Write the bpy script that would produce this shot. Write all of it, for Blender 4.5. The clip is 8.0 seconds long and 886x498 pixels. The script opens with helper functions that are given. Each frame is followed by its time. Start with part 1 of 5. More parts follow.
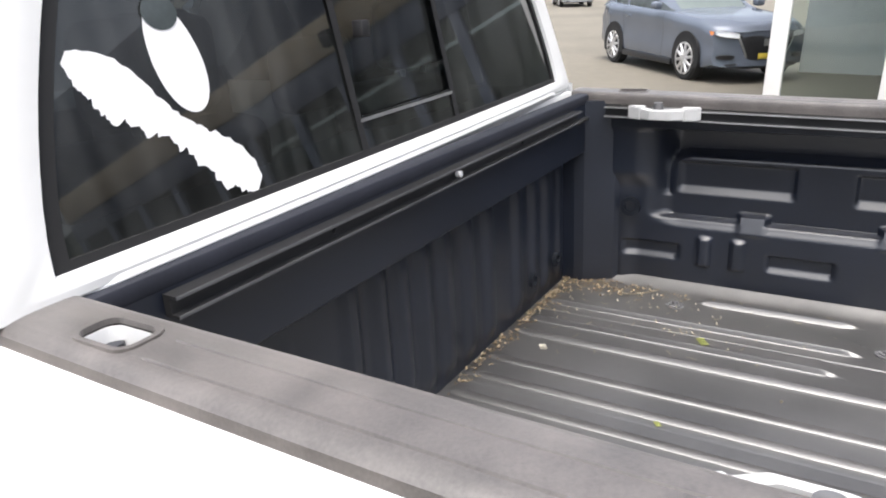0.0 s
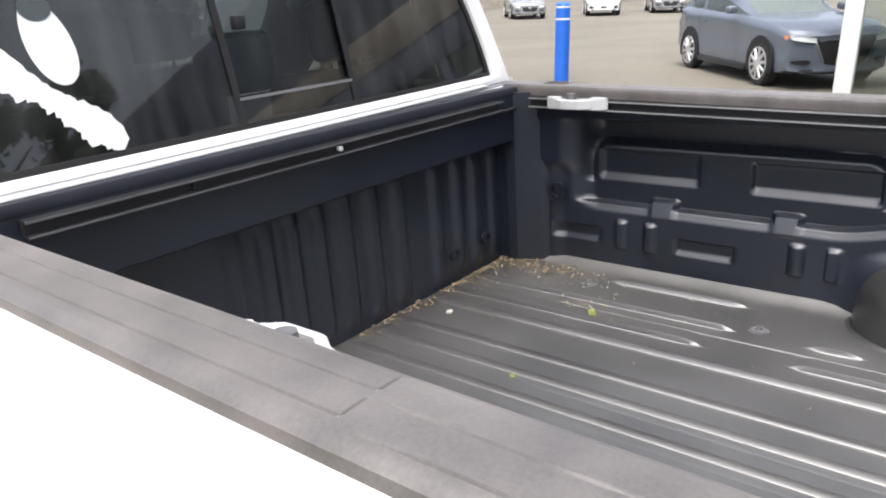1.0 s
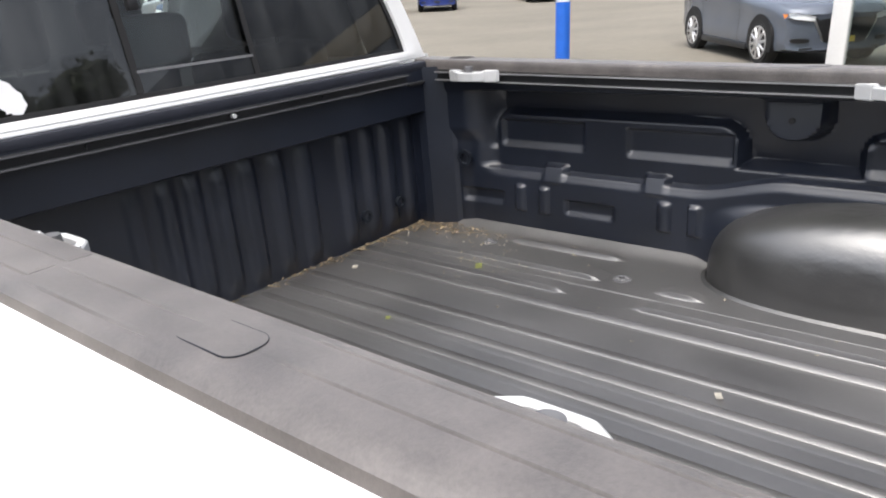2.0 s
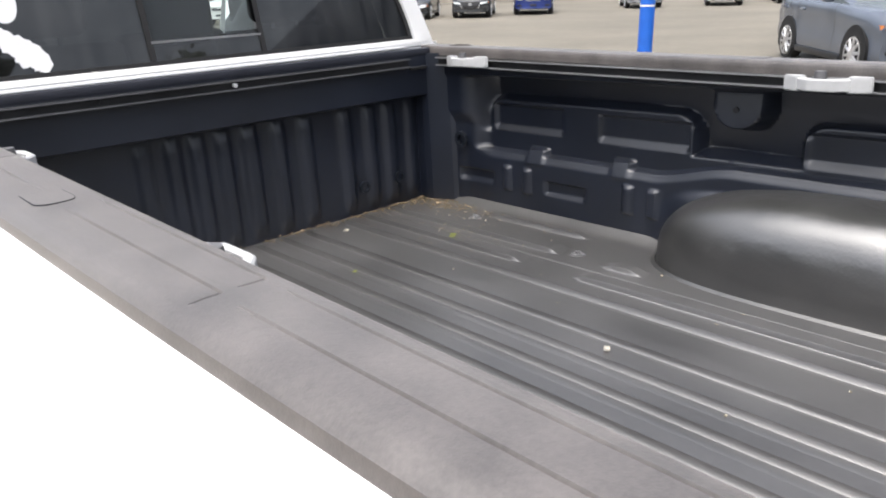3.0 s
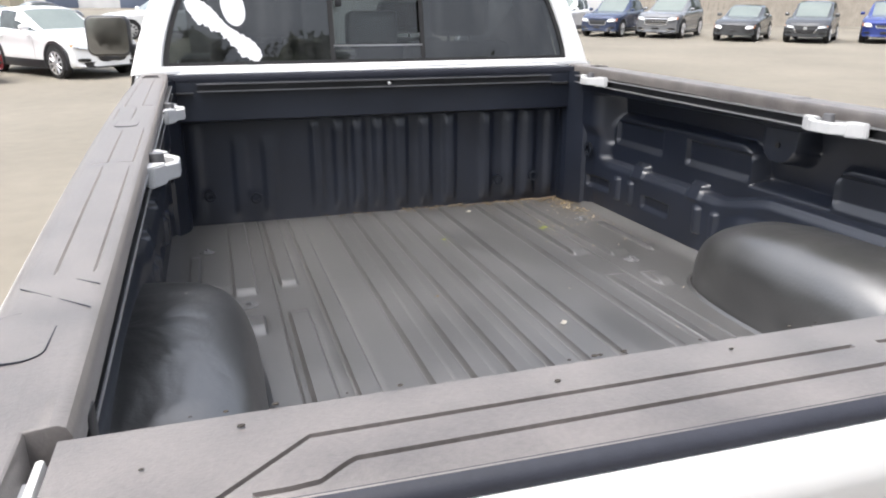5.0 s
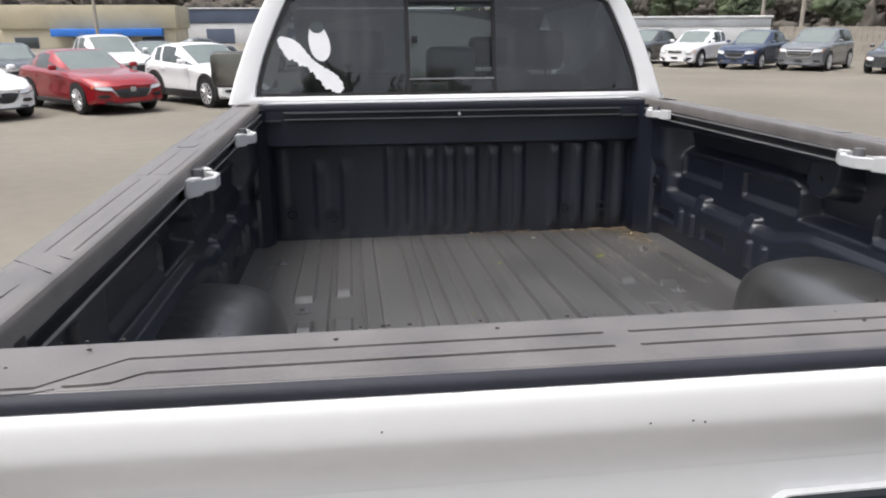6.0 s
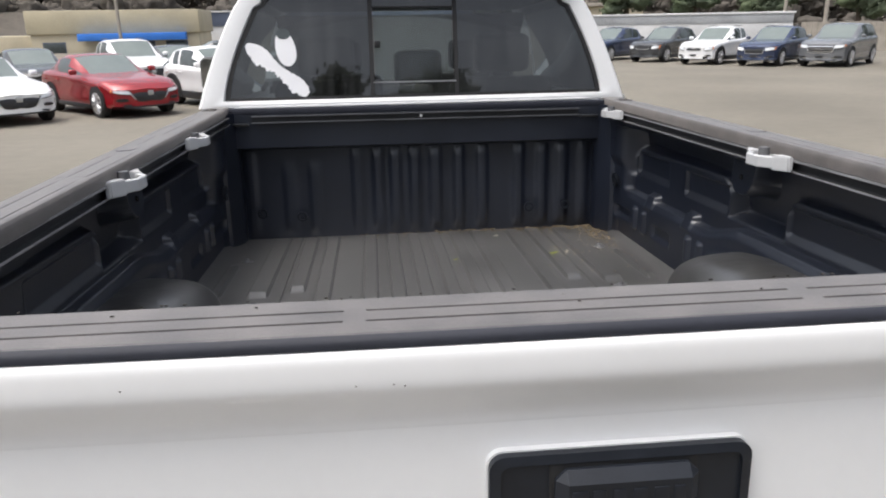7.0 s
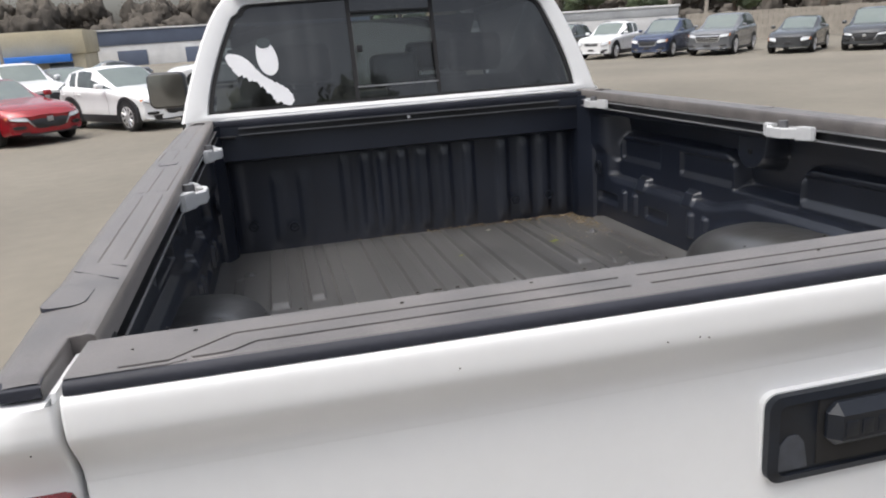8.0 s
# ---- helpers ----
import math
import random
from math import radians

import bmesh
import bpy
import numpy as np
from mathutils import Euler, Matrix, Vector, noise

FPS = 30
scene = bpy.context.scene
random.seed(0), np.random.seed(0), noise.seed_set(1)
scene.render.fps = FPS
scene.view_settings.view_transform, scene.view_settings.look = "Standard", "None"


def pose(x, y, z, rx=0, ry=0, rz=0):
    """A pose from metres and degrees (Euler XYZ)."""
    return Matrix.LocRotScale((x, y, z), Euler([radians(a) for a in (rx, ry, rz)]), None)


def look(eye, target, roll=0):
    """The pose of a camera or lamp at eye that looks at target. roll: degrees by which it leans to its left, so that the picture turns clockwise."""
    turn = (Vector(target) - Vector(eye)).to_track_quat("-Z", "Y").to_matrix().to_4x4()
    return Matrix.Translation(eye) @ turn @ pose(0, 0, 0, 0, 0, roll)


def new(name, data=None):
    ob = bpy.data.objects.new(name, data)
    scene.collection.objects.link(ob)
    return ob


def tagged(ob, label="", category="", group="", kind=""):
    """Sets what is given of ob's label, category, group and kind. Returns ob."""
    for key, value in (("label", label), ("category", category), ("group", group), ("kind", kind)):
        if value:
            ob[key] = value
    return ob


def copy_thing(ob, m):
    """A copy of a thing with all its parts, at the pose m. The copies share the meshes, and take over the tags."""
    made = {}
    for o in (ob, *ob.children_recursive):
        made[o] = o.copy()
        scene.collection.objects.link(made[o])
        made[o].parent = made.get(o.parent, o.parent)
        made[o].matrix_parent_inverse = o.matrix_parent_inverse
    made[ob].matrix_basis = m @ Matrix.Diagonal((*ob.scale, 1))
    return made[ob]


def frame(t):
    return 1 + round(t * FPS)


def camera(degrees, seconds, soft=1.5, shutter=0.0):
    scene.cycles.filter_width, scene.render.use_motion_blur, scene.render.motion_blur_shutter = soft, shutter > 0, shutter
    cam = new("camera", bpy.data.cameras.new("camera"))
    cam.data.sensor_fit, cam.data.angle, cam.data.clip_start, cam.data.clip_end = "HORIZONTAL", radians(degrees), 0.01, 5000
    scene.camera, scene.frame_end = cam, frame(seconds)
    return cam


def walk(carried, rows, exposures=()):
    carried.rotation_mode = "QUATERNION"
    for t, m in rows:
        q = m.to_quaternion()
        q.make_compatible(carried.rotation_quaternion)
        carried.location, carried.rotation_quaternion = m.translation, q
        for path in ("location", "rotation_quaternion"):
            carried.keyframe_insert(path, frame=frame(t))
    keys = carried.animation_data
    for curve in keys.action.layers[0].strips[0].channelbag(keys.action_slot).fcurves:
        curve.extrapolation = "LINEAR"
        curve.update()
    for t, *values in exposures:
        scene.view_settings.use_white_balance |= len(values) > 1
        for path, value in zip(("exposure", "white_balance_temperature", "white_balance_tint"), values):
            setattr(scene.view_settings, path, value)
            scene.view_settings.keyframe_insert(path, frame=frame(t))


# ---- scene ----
# A white pickup truck on a dealer's lot: bed, tailgate and cab are set out in the truck's own axes
# (x to its right, y ahead, origin under the bed's front wall); the truck stands nose down on the lot.
TRUCK = pose(0, -1.2, 0.06) @ pose(0, 0, 0, -2.3, 0.1, 0) @ pose(0, 1.2, 0)

BASE = 0.97
cam = camera(63.02, 8.0, soft=2.0)
PATH = [
    (0, (-1.2688, -0.7636, 1.7745), (0.3293, 0.2305, 1.0977), -3.23),
    (0.5, (-1.2174, -1.0512, 1.7326), (0.3069, 0.0756, 1.0950), -3.25),
    (1, (-1.1953, -1.3057, 1.7274), (0.2686, -0.1047, 1.0835), -3.83),
    (1.5, (-1.2433, -1.5062, 1.7168), (0.1964, -0.2863, 1.0541), -4.38),
    (2, (-1.1343, -1.7408, 1.6909), (0.2773, -0.4955, 1.0149), -4.74),
    (2.2, (-1.0583, -1.8524, 1.6551), (0.3143, -0.5625, 0.9825), -4.92),
    (3.3, (-1.0478, -2.2633, 1.6234), (0.1400, -0.7972, 0.9604), -2.60),
    (3.5, (-1.0147, -2.3542, 1.6500), (0.1099, -0.8502, 0.9621), -2.49),
    (4, (-0.8032, -2.5499, 1.6293), (0.0507, -0.9373, 0.8104), -3.98),
    (4.5, (-0.7059, -2.7113, 1.6408), (-0.0398, -0.9536, 0.9577), -1.71),
    (5, (-0.6807, -2.9037, 1.6413), (-0.1097, -1.0832, 1.0416), -0.21),
    (5.2, (-0.6768, -2.9684, 1.6423), (-0.1471, -1.1293, 1.0618), 0.26),
    (6.3, (-0.3334, -3.1393, 1.6581), (-0.1620, -1.2128, 1.1492), -0.77),
    (6.5, (-0.2581, -3.1733, 1.6650), (-0.0964, -1.2468, 1.1526), -0.77),
    (7, (-0.2086, -3.2278, 1.6606), (-0.0322, -1.3037, 1.1441), -1.11),
    (7.5, (-0.3220, -3.2236, 1.6579), (-0.0614, -1.3082, 1.1448), -2.36),
    (8, (-0.5840, -3.2092, 1.6526), (-0.1712, -1.3203, 1.1411), -4.12),
]
walk(cam, [(t, TRUCK @ look(eye, target, roll)) for t, eye, target, roll in PATH],
     exposures=[(t, BASE + e) for t, e in ((0, 0.39), (1, 0.38), (2.2, 0.2), (3.5, 0.36), (4, 0.82), (4.5, 0.88), (5, 0.58), (5.2, 0.38), (6.3, -0.08), (7, -0.11), (8, -0.17))])

# ---- light: a bright overcast sky ----
world = bpy.data.worlds.new("overcast_sky")
scene.world = world
world.use_nodes = True
wn, wl = world.node_tree.nodes, world.node_tree.links
sky = wn.new("ShaderNodeTexSky")
sky.sky_type, sky.sun_disc, sky.sun_elevation, sky.sun_rotation = "NISHITA", False, radians(71), radians(-110)
sky.air_density, sky.dust_density, sky.ozone_density = 1.0, 6.0, 1.0
grey = wn.new("ShaderNodeHueSaturation")
grey.inputs["Saturation"].default_value = 0.5
wl.new(sky.outputs[0], grey.inputs["Color"])
wl.new(grey.outputs[0], wn["Background"].inputs[0])
wn["Background"].inputs[1].default_value = 0.15
sun = new("sun", bpy.data.lights.new("sun", "SUN"))
sun.data.energy, sun.data.angle, sun.data.color = 1.0, radians(60), (1.0, 0.985, 0.955)
sun.matrix_world = look((-0.31, -0.11, 0.94), (0, 0, 0))


# ---- materials ----
def material(name, color, rough=0.5, metal=0.0, coat=0.0, vary=0.15, scale=6.0, grain=0.0, grain_scale=400.0, spec=0.5, tint=None, ior=1.5):
    """Principled surface; base colour varies at two scales, tint is the colour of its stains, grain the depth of its fine relief."""
    m = bpy.data.materials.new(name)
    m.use_nodes = True
    n, l = m.node_tree.nodes, m.node_tree.links
    b = n["Principled BSDF"]
    b.inputs["Roughness"].default_value, b.inputs["Metallic"].default_value = rough, metal
    b.inputs["Coat Weight"].default_value, b.inputs["Specular IOR Level"].default_value = coat, spec
    b.inputs["IOR"].default_value = ior
    co = n.new("ShaderNodeTexCoord")
    big, small = n.new("ShaderNodeTexNoise"), n.new("ShaderNodeTexNoise")
    big.inputs["Scale"].default_value, small.inputs["Scale"].default_value = scale, scale * 17
    big.inputs["Detail"].default_value, small.inputs["Detail"].default_value = 5, 3
    l.new(co.outputs["Object"], big.inputs["Vector"])
    l.new(co.outputs["Object"], small.inputs["Vector"])
    add = n.new("ShaderNodeMath")
    add.operation = "MULTIPLY_ADD"
    l.new(small.outputs[0], add.inputs[0])
    add.inputs[1].default_value = 0.45
    l.new(big.outputs[0], add.inputs[2])
    ramp = n.new("ShaderNodeMapRange")
    ramp.inputs["From Min"].default_value, ramp.inputs["From Max"].default_value = 0.5, 0.95
    l.new(add.outputs[0], ramp.inputs["Value"])
    mix = n.new("ShaderNodeMix")
    mix.data_type = "RGBA"
    l.new(ramp.outputs[0], mix.inputs["Factor"])
    low = [c * (1 - vary) for c in color]
    high = tint or [min(1, c * (1 + vary)) for c in color]
    mix.inputs[6].default_value, mix.inputs[7].default_value = (*low, 1), (*high, 1)
    l.new(mix.outputs[2], b.inputs["Base Color"])
    rr = n.new("ShaderNodeMapRange")
    rr.inputs["To Min"].default_value, rr.inputs["To Max"].default_value = max(0.02, rough - 0.04), min(1, rough + 0.04)
    l.new(ramp.outputs[0], rr.inputs["Value"])
    if coat == 0 or rough > 0.35:
        l.new(rr.outputs[0], b.inputs["Roughness"])
    if grain:
        fine, bump = n.new("ShaderNodeTexNoise"), n.new("ShaderNodeBump")
        fine.inputs["Scale"].default_value, fine.inputs["Detail"].default_value = grain_scale, 2
        l.new(co.outputs["Object"], fine.inputs["Vector"])
        bump.inputs["Strength"].default_value, bump.inputs["Distance"].default_value = 0.4, grain
        l.new(fine.outputs[0], bump.inputs["Height"])
        l.new(bump.outputs[0], b.inputs["Normal"])
    return m


def glass(name, tint, gloss=1.0, ior=1.5, dust=0.0):
    """A tinted pane: what lies behind shows darkened, with a mirror's gloss by Fresnel and a film of streaky dust."""
    m = bpy.data.materials.new(name)
    m.use_nodes = True
    n, l = m.node_tree.nodes, m.node_tree.links
    n.remove(n["Principled BSDF"])
    clear, shine, mix, fres = n.new("ShaderNodeBsdfTransparent"), n.new("ShaderNodeBsdfGlossy"), n.new("ShaderNodeMixShader"), n.new("ShaderNodeFresnel")
    clear.inputs[0].default_value = (*tint, 1)
    shine.inputs["Color"].default_value = (gloss, gloss, gloss, 1)
    shine.inputs["Roughness"].default_value = 0.02
    fres.inputs[0].default_value = ior
    l.new(fres.outputs[0], mix.inputs[0])
    l.new(clear.outputs[0], mix.inputs[1])
    l.new(shine.outputs[0], mix.inputs[2])
    out = mix
    if dust:
        film, lay = n.new("ShaderNodeBsdfDiffuse"), n.new("ShaderNodeMixShader")
        film.inputs[0].default_value = (0.5, 0.52, 0.52, 1)
        co, stretch, streak, spots = n.new("ShaderNodeTexCoord"), n.new("ShaderNodeMapping"), n.new("ShaderNodeTexNoise"), n.new("ShaderNodeTexNoise")
        stretch.inputs["Scale"].default_value = (26, 4, 2.2)
        streak.inputs["Scale"].default_value, streak.inputs["Detail"].default_value = 1.0, 4
        spots.inputs["Scale"].default_value, spots.inputs["Detail"].default_value = 5.0, 6
        l.new(co.outputs["Object"], stretch.inputs[0])
        l.new(stretch.outputs[0], streak.inputs["Vector"])
        l.new(co.outputs["Object"], spots.inputs["Vector"])
        mul, rng_map = n.new("ShaderNodeMath"), n.new("ShaderNodeMapRange")
        mul.operation = "MULTIPLY"
        l.new(streak.outputs[0], mul.inputs[0])
        l.new(spots.outputs[0], mul.inputs[1])
        rng_map.inputs["From Min"].default_value, rng_map.inputs["From Max"].default_value = 0.14, 0.45
        rng_map.inputs["To Min"].default_value, rng_map.inputs["To Max"].default_value = dust * 0.35, dust * 2.6
        l.new(mul.outputs[0], rng_map.inputs["Value"])
        l.new(rng_map.outputs[0], lay.inputs[0])
        l.new(mix.outputs[0], lay.inputs[1])
        l.new(film.outputs[0], lay.inputs[2])
        out = lay
    l.new(out.outputs[0], n["Material Output"].inputs[0])
    return m


M = dict(
    white=material("white_paint", (0.69, 0.695, 0.7), 0.42, coat=0.12, vary=0.02, scale=3),
    # black liner; the blue it mirrors from the sky is put into its colour
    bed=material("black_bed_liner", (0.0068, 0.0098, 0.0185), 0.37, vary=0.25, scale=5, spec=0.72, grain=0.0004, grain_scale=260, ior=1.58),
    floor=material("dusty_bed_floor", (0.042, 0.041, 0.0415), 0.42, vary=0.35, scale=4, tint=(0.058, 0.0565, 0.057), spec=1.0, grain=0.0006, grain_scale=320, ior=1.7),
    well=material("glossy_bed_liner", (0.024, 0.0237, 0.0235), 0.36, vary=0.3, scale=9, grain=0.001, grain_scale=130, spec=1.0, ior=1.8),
    cap=material("grained_cap_plastic", (0.082, 0.075, 0.073), 0.42, vary=0.3, scale=14, grain=0.0006, grain_scale=600, tint=(0.125, 0.113, 0.108), spec=0.8),
    lip=material("black_cap_lip", (0.02, 0.022, 0.031), 0.6, vary=0.2, scale=9, spec=0.3, grain=0.0005, grain_scale=700),
    gap=material("dark_gap", (0.008, 0.008, 0.009), 0.7),
    rail=material("black_anodised_rail", (0.05, 0.05, 0.052), 0.35, metal=0.6, vary=0.1),
    edge=material("worn_rail_edge", (0.45, 0.45, 0.46), 0.4, metal=0.7, vary=0.15),
    cleat=material("light_grey_cleat", (0.46, 0.465, 0.47), 0.45, vary=0.06, scale=30),
    dull=material("dull_rail_edge", (0.16, 0.16, 0.17), 0.45, metal=0.6, vary=0.15),
    knob=material("grey_knob", (0.1, 0.1, 0.105), 0.45, vary=0.2, scale=60),
    black=material("black_plastic", (0.018, 0.018, 0.02), 0.4, vary=0.2, scale=20, grain=0.0003),
    handle=material("satin_black_handle", (0.011, 0.0135, 0.019), 0.38, vary=0.2, scale=20, grain=0.0002, grain_scale=900, spec=0.35),
    cup=material("dull_grey_plastic", (0.045, 0.05, 0.062), 0.55, vary=0.2, scale=60),
    steel=material("dull_steel", (0.45, 0.45, 0.45), 0.4, metal=0.9, vary=0.2, scale=40),
    rubber=material("rubber", (0.02, 0.02, 0.02), 0.8, vary=0.3, scale=20),
    vinyl=material("white_vinyl", (0.76, 0.76, 0.78), 0.5, vary=0.03, scale=20),
    leather=material("dark_upholstery", (0.045, 0.045, 0.047), 0.6, vary=0.2, scale=12),
    red_lens=material("red_lens", (0.13, 0.006, 0.01), 0.15, coat=0.8, vary=0.1),
    asphalt=material("worn_asphalt", (0.15, 0.135, 0.107), 0.85, vary=0.2, scale=0.25, grain=0.004, grain_scale=60, tint=(0.18, 0.163, 0.132)),
    concrete=material("painted_block", (0.6, 0.6, 0.6), 0.8, vary=0.15, scale=0.6, grain=0.003, grain_scale=30),
    weathered=material("weathered_block", (0.33, 0.34, 0.35), 0.85, vary=0.2, scale=0.7, grain=0.003, grain_scale=30),
    tan=material("tan_cladding", (0.42, 0.37, 0.26), 0.7, vary=0.12, scale=0.4),
    bronze=material("bronze_fascia", (0.34, 0.3, 0.23), 0.6, vary=0.12, scale=0.4),
    cream=material("cream_wall", (0.5, 0.44, 0.32), 0.75, vary=0.12, scale=0.5),
    slate=material("blue_grey_cladding", (0.09, 0.11, 0.16), 0.6, vary=0.15, scale=0.4),
    blue=material("blue_sleeve", (0.015, 0.12, 0.55), 0.4, vary=0.1, scale=5),
    awning=material("blue_awning", (0.03, 0.17, 0.58), 0.6, vary=0.15, scale=1),
    pole=material("weathered_pole", (0.3, 0.27, 0.23), 0.8, vary=0.2, scale=2),
    chrome=material("chrome", (0.75, 0.75, 0.76), 0.12, metal=1.0, vary=0.05),
    lamp=material("headlight_lens", (0.7, 0.72, 0.74), 0.12, coat=1.0, vary=0.08, scale=30),
    amber=material("amber_lens", (0.6, 0.18, 0.03), 0.2, coat=0.6),
    plate=material("number_plate", (0.55, 0.42, 0.06), 0.5),
    leaf=material("evergreen_leaf", (0.04, 0.06, 0.03), 0.7, vary=0.5, scale=0.4, tint=(0.1, 0.13, 0.065)),
    twig=material("bare_woodland", (0.085, 0.077, 0.068), 1.0, vary=0.2, scale=0.15, tint=(0.12, 0.108, 0.094), spec=0.0),
    bark=material("bark", (0.09, 0.07, 0.055), 0.9, vary=0.3, scale=4, grain=0.01, grain_scale=20),
    litter=material("dry_litter", (0.17, 0.11, 0.06), 0.8, vary=0.4, scale=60, tint=(0.33, 0.27, 0.18)),
    pane=glass("dark_privacy_glass", (0.085, 0.1, 0.1), ior=1.6, dust=0.03),
    slider=glass("sliding_pane_glass", (0.6, 0.7, 0.67), dust=0.02),
    clear=glass("clear_glass", (0.8, 0.85, 0.83)),
    carglass=material("car_window", (0.05, 0.06, 0.06), 0.1, vary=0.2, spec=0.6),
    # paler than the side windows: reflected sky is painted into the base colour
    screen=material("windshield_glass", (0.13, 0.155, 0.145), 0.1, vary=0.1, scale=1.5, spec=0.9),
    alloy=material("bright_alloy", (0.62, 0.62, 0.63), 0.3, metal=0.7, vary=0.08),
    mirror=material("mirror_glass", (0.6, 0.63, 0.63), 0.05, metal=1.0, vary=0.02),
)


# dust on the caps catches light at a low angle
dusty = M["cap"].node_tree.nodes["Principled BSDF"]
dusty.inputs["Sheen Weight"].default_value, dusty.inputs["Sheen Roughness"].default_value = 0.25, 0.45
dusty.inputs["Sheen Tint"].default_value = (1.0, 0.93, 0.88, 1)
# so does the dust on the bed floor
dusty = M["floor"].node_tree.nodes["Principled BSDF"]
dusty.inputs["Sheen Weight"].default_value, dusty.inputs["Sheen Roughness"].default_value = 0.05, 0.4


# ---- building helpers ----
def clamp(t):
    return 0.0 if t < 0 else 1.0 if t > 1 else t


def ease(a, b, x):
    t = clamp((x - a) / (b - a))
    return t * t * (3 - 2 * t)


def band(x, a, b, w):
    """1 between a and b, 0 outside, with ramps w wide."""
    return ease(a - w / 2, a + w / 2, x) * (1 - ease(b - w / 2, b + w / 2, x))


def part(name, bm, mat, parent=None, label="", smooth=True, crisp=True):
    me = bpy.data.meshes.new(name)
    bmesh.ops.recalc_face_normals(bm, faces=bm.faces[:])
    for f in bm.faces:
        f.smooth = smooth
    bm.to_mesh(me)
    bm.free()
    if smooth and crisp:
        me.set_sharp_from_angle(angle=radians(38))
    me.materials.append(M[mat])
    ob = new(name, me)
    ob.parent = parent
    if label:
        tagged(ob, label)
    return ob


def thing(name, label, category, m=None, group="", kind=""):
    ob = new(name)
    ob.empty_display_size = 0.2
    if m is not None:
        ob.matrix_world = m
    return tagged(ob, label, category, group, kind)


def sheet(us, vs, f, skip=None, bm=None):
    """A surface over the grid us by vs."""
    bm = bm or bmesh.new()
    rows = [[bm.verts.new(f(u, v)) for v in vs] for u in us]
    for i in range(len(us) - 1):
        for j in range(len(vs) - 1):
            if skip and skip((us[i] + us[i + 1]) / 2, (vs[j] + vs[j + 1]) / 2):
                continue
            try:
                bm.faces.new((rows[i][j], rows[i + 1][j], rows[i + 1][j + 1], rows[i][j + 1]))
            except ValueError:
                pass
    if skip:
        for v in [v for v in bm.verts if not v.link_faces]:
            bm.verts.remove(v)
    return bm


def block(x0, x1, y0, y1, z0, z1, bevel=0.0, bm=None, seg=2, turn=None):
    """A box with rounded edges."""
    bm = bm or bmesh.new()
    m = Matrix.LocRotScale(((x0 + x1) / 2, (y0 + y1) / 2, (z0 + z1) / 2), None, (abs(x1 - x0), abs(y1 - y0), abs(z1 - z0)))
    made = bmesh.ops.create_cube(bm, size=1, matrix=(turn or Matrix()) @ m)["verts"]
    if bevel:
        edges = list({e for v in made for e in v.link_edges})
        bmesh.ops.bevel(bm, geom=edges, offset=bevel, segments=seg, affect="EDGES", profile=0.5)
    return bm


def rod(p, q, r0, r1=None, seg=16, bm=None):
    """A round bar from p to q."""
    bm = bm or bmesh.new()
    p, q = Vector(p), Vector(q)
    m = Matrix.Translation((p + q) / 2) @ (q - p).to_track_quat("Z", "Y").to_matrix().to_4x4()
    bmesh.ops.create_cone(bm, cap_ends=True, segments=seg, radius1=r0, radius2=r0 if r1 is None else r1, depth=(q - p).length, matrix=m)
    return bm


def prism(outline, lift, bm=None):
    """A closed outline of points pushed along the vector lift."""
    bm = bm or bmesh.new()
    a = [bm.verts.new(p) for p in outline]
    b = [bm.verts.new(Vector(p) + Vector(lift)) for p in outline]
    bm.faces.new(a)
    bm.faces.new(b[::-1])
    for i in range(len(a)):
        j = (i + 1) % len(a)
        bm.faces.new((a[i], b[i], b[j], a[j]))
    return bm


def rounded(x0, x1, y0, y1, r, n=5):
    """The outline of a rectangle with round corners."""
    out = []
    for cx, cy, a0 in ((x1 - r, y1 - r, 0), (x0 + r, y1 - r, 90), (x0 + r, y0 + r, 180), (x1 - r, y0 + r, 270)):
        for k in range(n + 1):
            a = radians(a0 + 90 * k / n)
            out.append((cx + r * math.cos(a), cy + r * math.sin(a)))
    return out


def ring(outer, inner, z0, z1, bm=None):
    """A flat band between two outlines of as many points, from z0 to z1."""
    bm = bm or bmesh.new()
    n = len(outer)
    loops = [[bm.verts.new((*p, z)) for p in line] for line, z in ((outer, z0), (outer, z1), (inner, z1), (inner, z0))]
    for a, b in ((0, 1), (1, 2), (2, 3), (3, 0)):
        for i in range(n):
            j = (i + 1) % n
            bm.faces.new((loops[a][i], loops[a][j], loops[b][j], loops[b][i]))
    return bm


def steps(a, b, d):
    n = max(1, round(abs(b - a) / d))
    return [a + (b - a) * k / n for k in range(n + 1)]


def merged(*lists):
    out = []
    for v in sorted(v for part_list in lists for v in part_list):
        if not out or v - out[-1] > 0.0008:
            out.append(v)
    return out


def cap_z(y):
    """Height of the bed's rail caps, which fall a little to the rear."""
    return 1.463 + 0.0195 * y


# ---- ground ----
def lot_z(y):
    """Height of the lot, which dips a little ahead of the truck."""
    return -0.2 * ease(6, 12, y)


def ground_sheet():
    edges = merged(steps(-400, 400, 40), steps(-60, 60, 3))
    return sheet(edges, edges, lambda x, y: (x, y, lot_z(y) + 0.02 * noise.noise((x * 0.03, y * 0.03, 5)) * ease(6, 14, math.hypot(x, y))))


tagged(part("ground", ground_sheet(), "asphalt"), "worn tan-grey asphalt of a car dealer's lot", "ground", kind="structure")

# ---- the truck ----
truck = thing("pickup_truck", "white pickup truck with an empty black-lined long bed", "pickup truck", TRUCK)

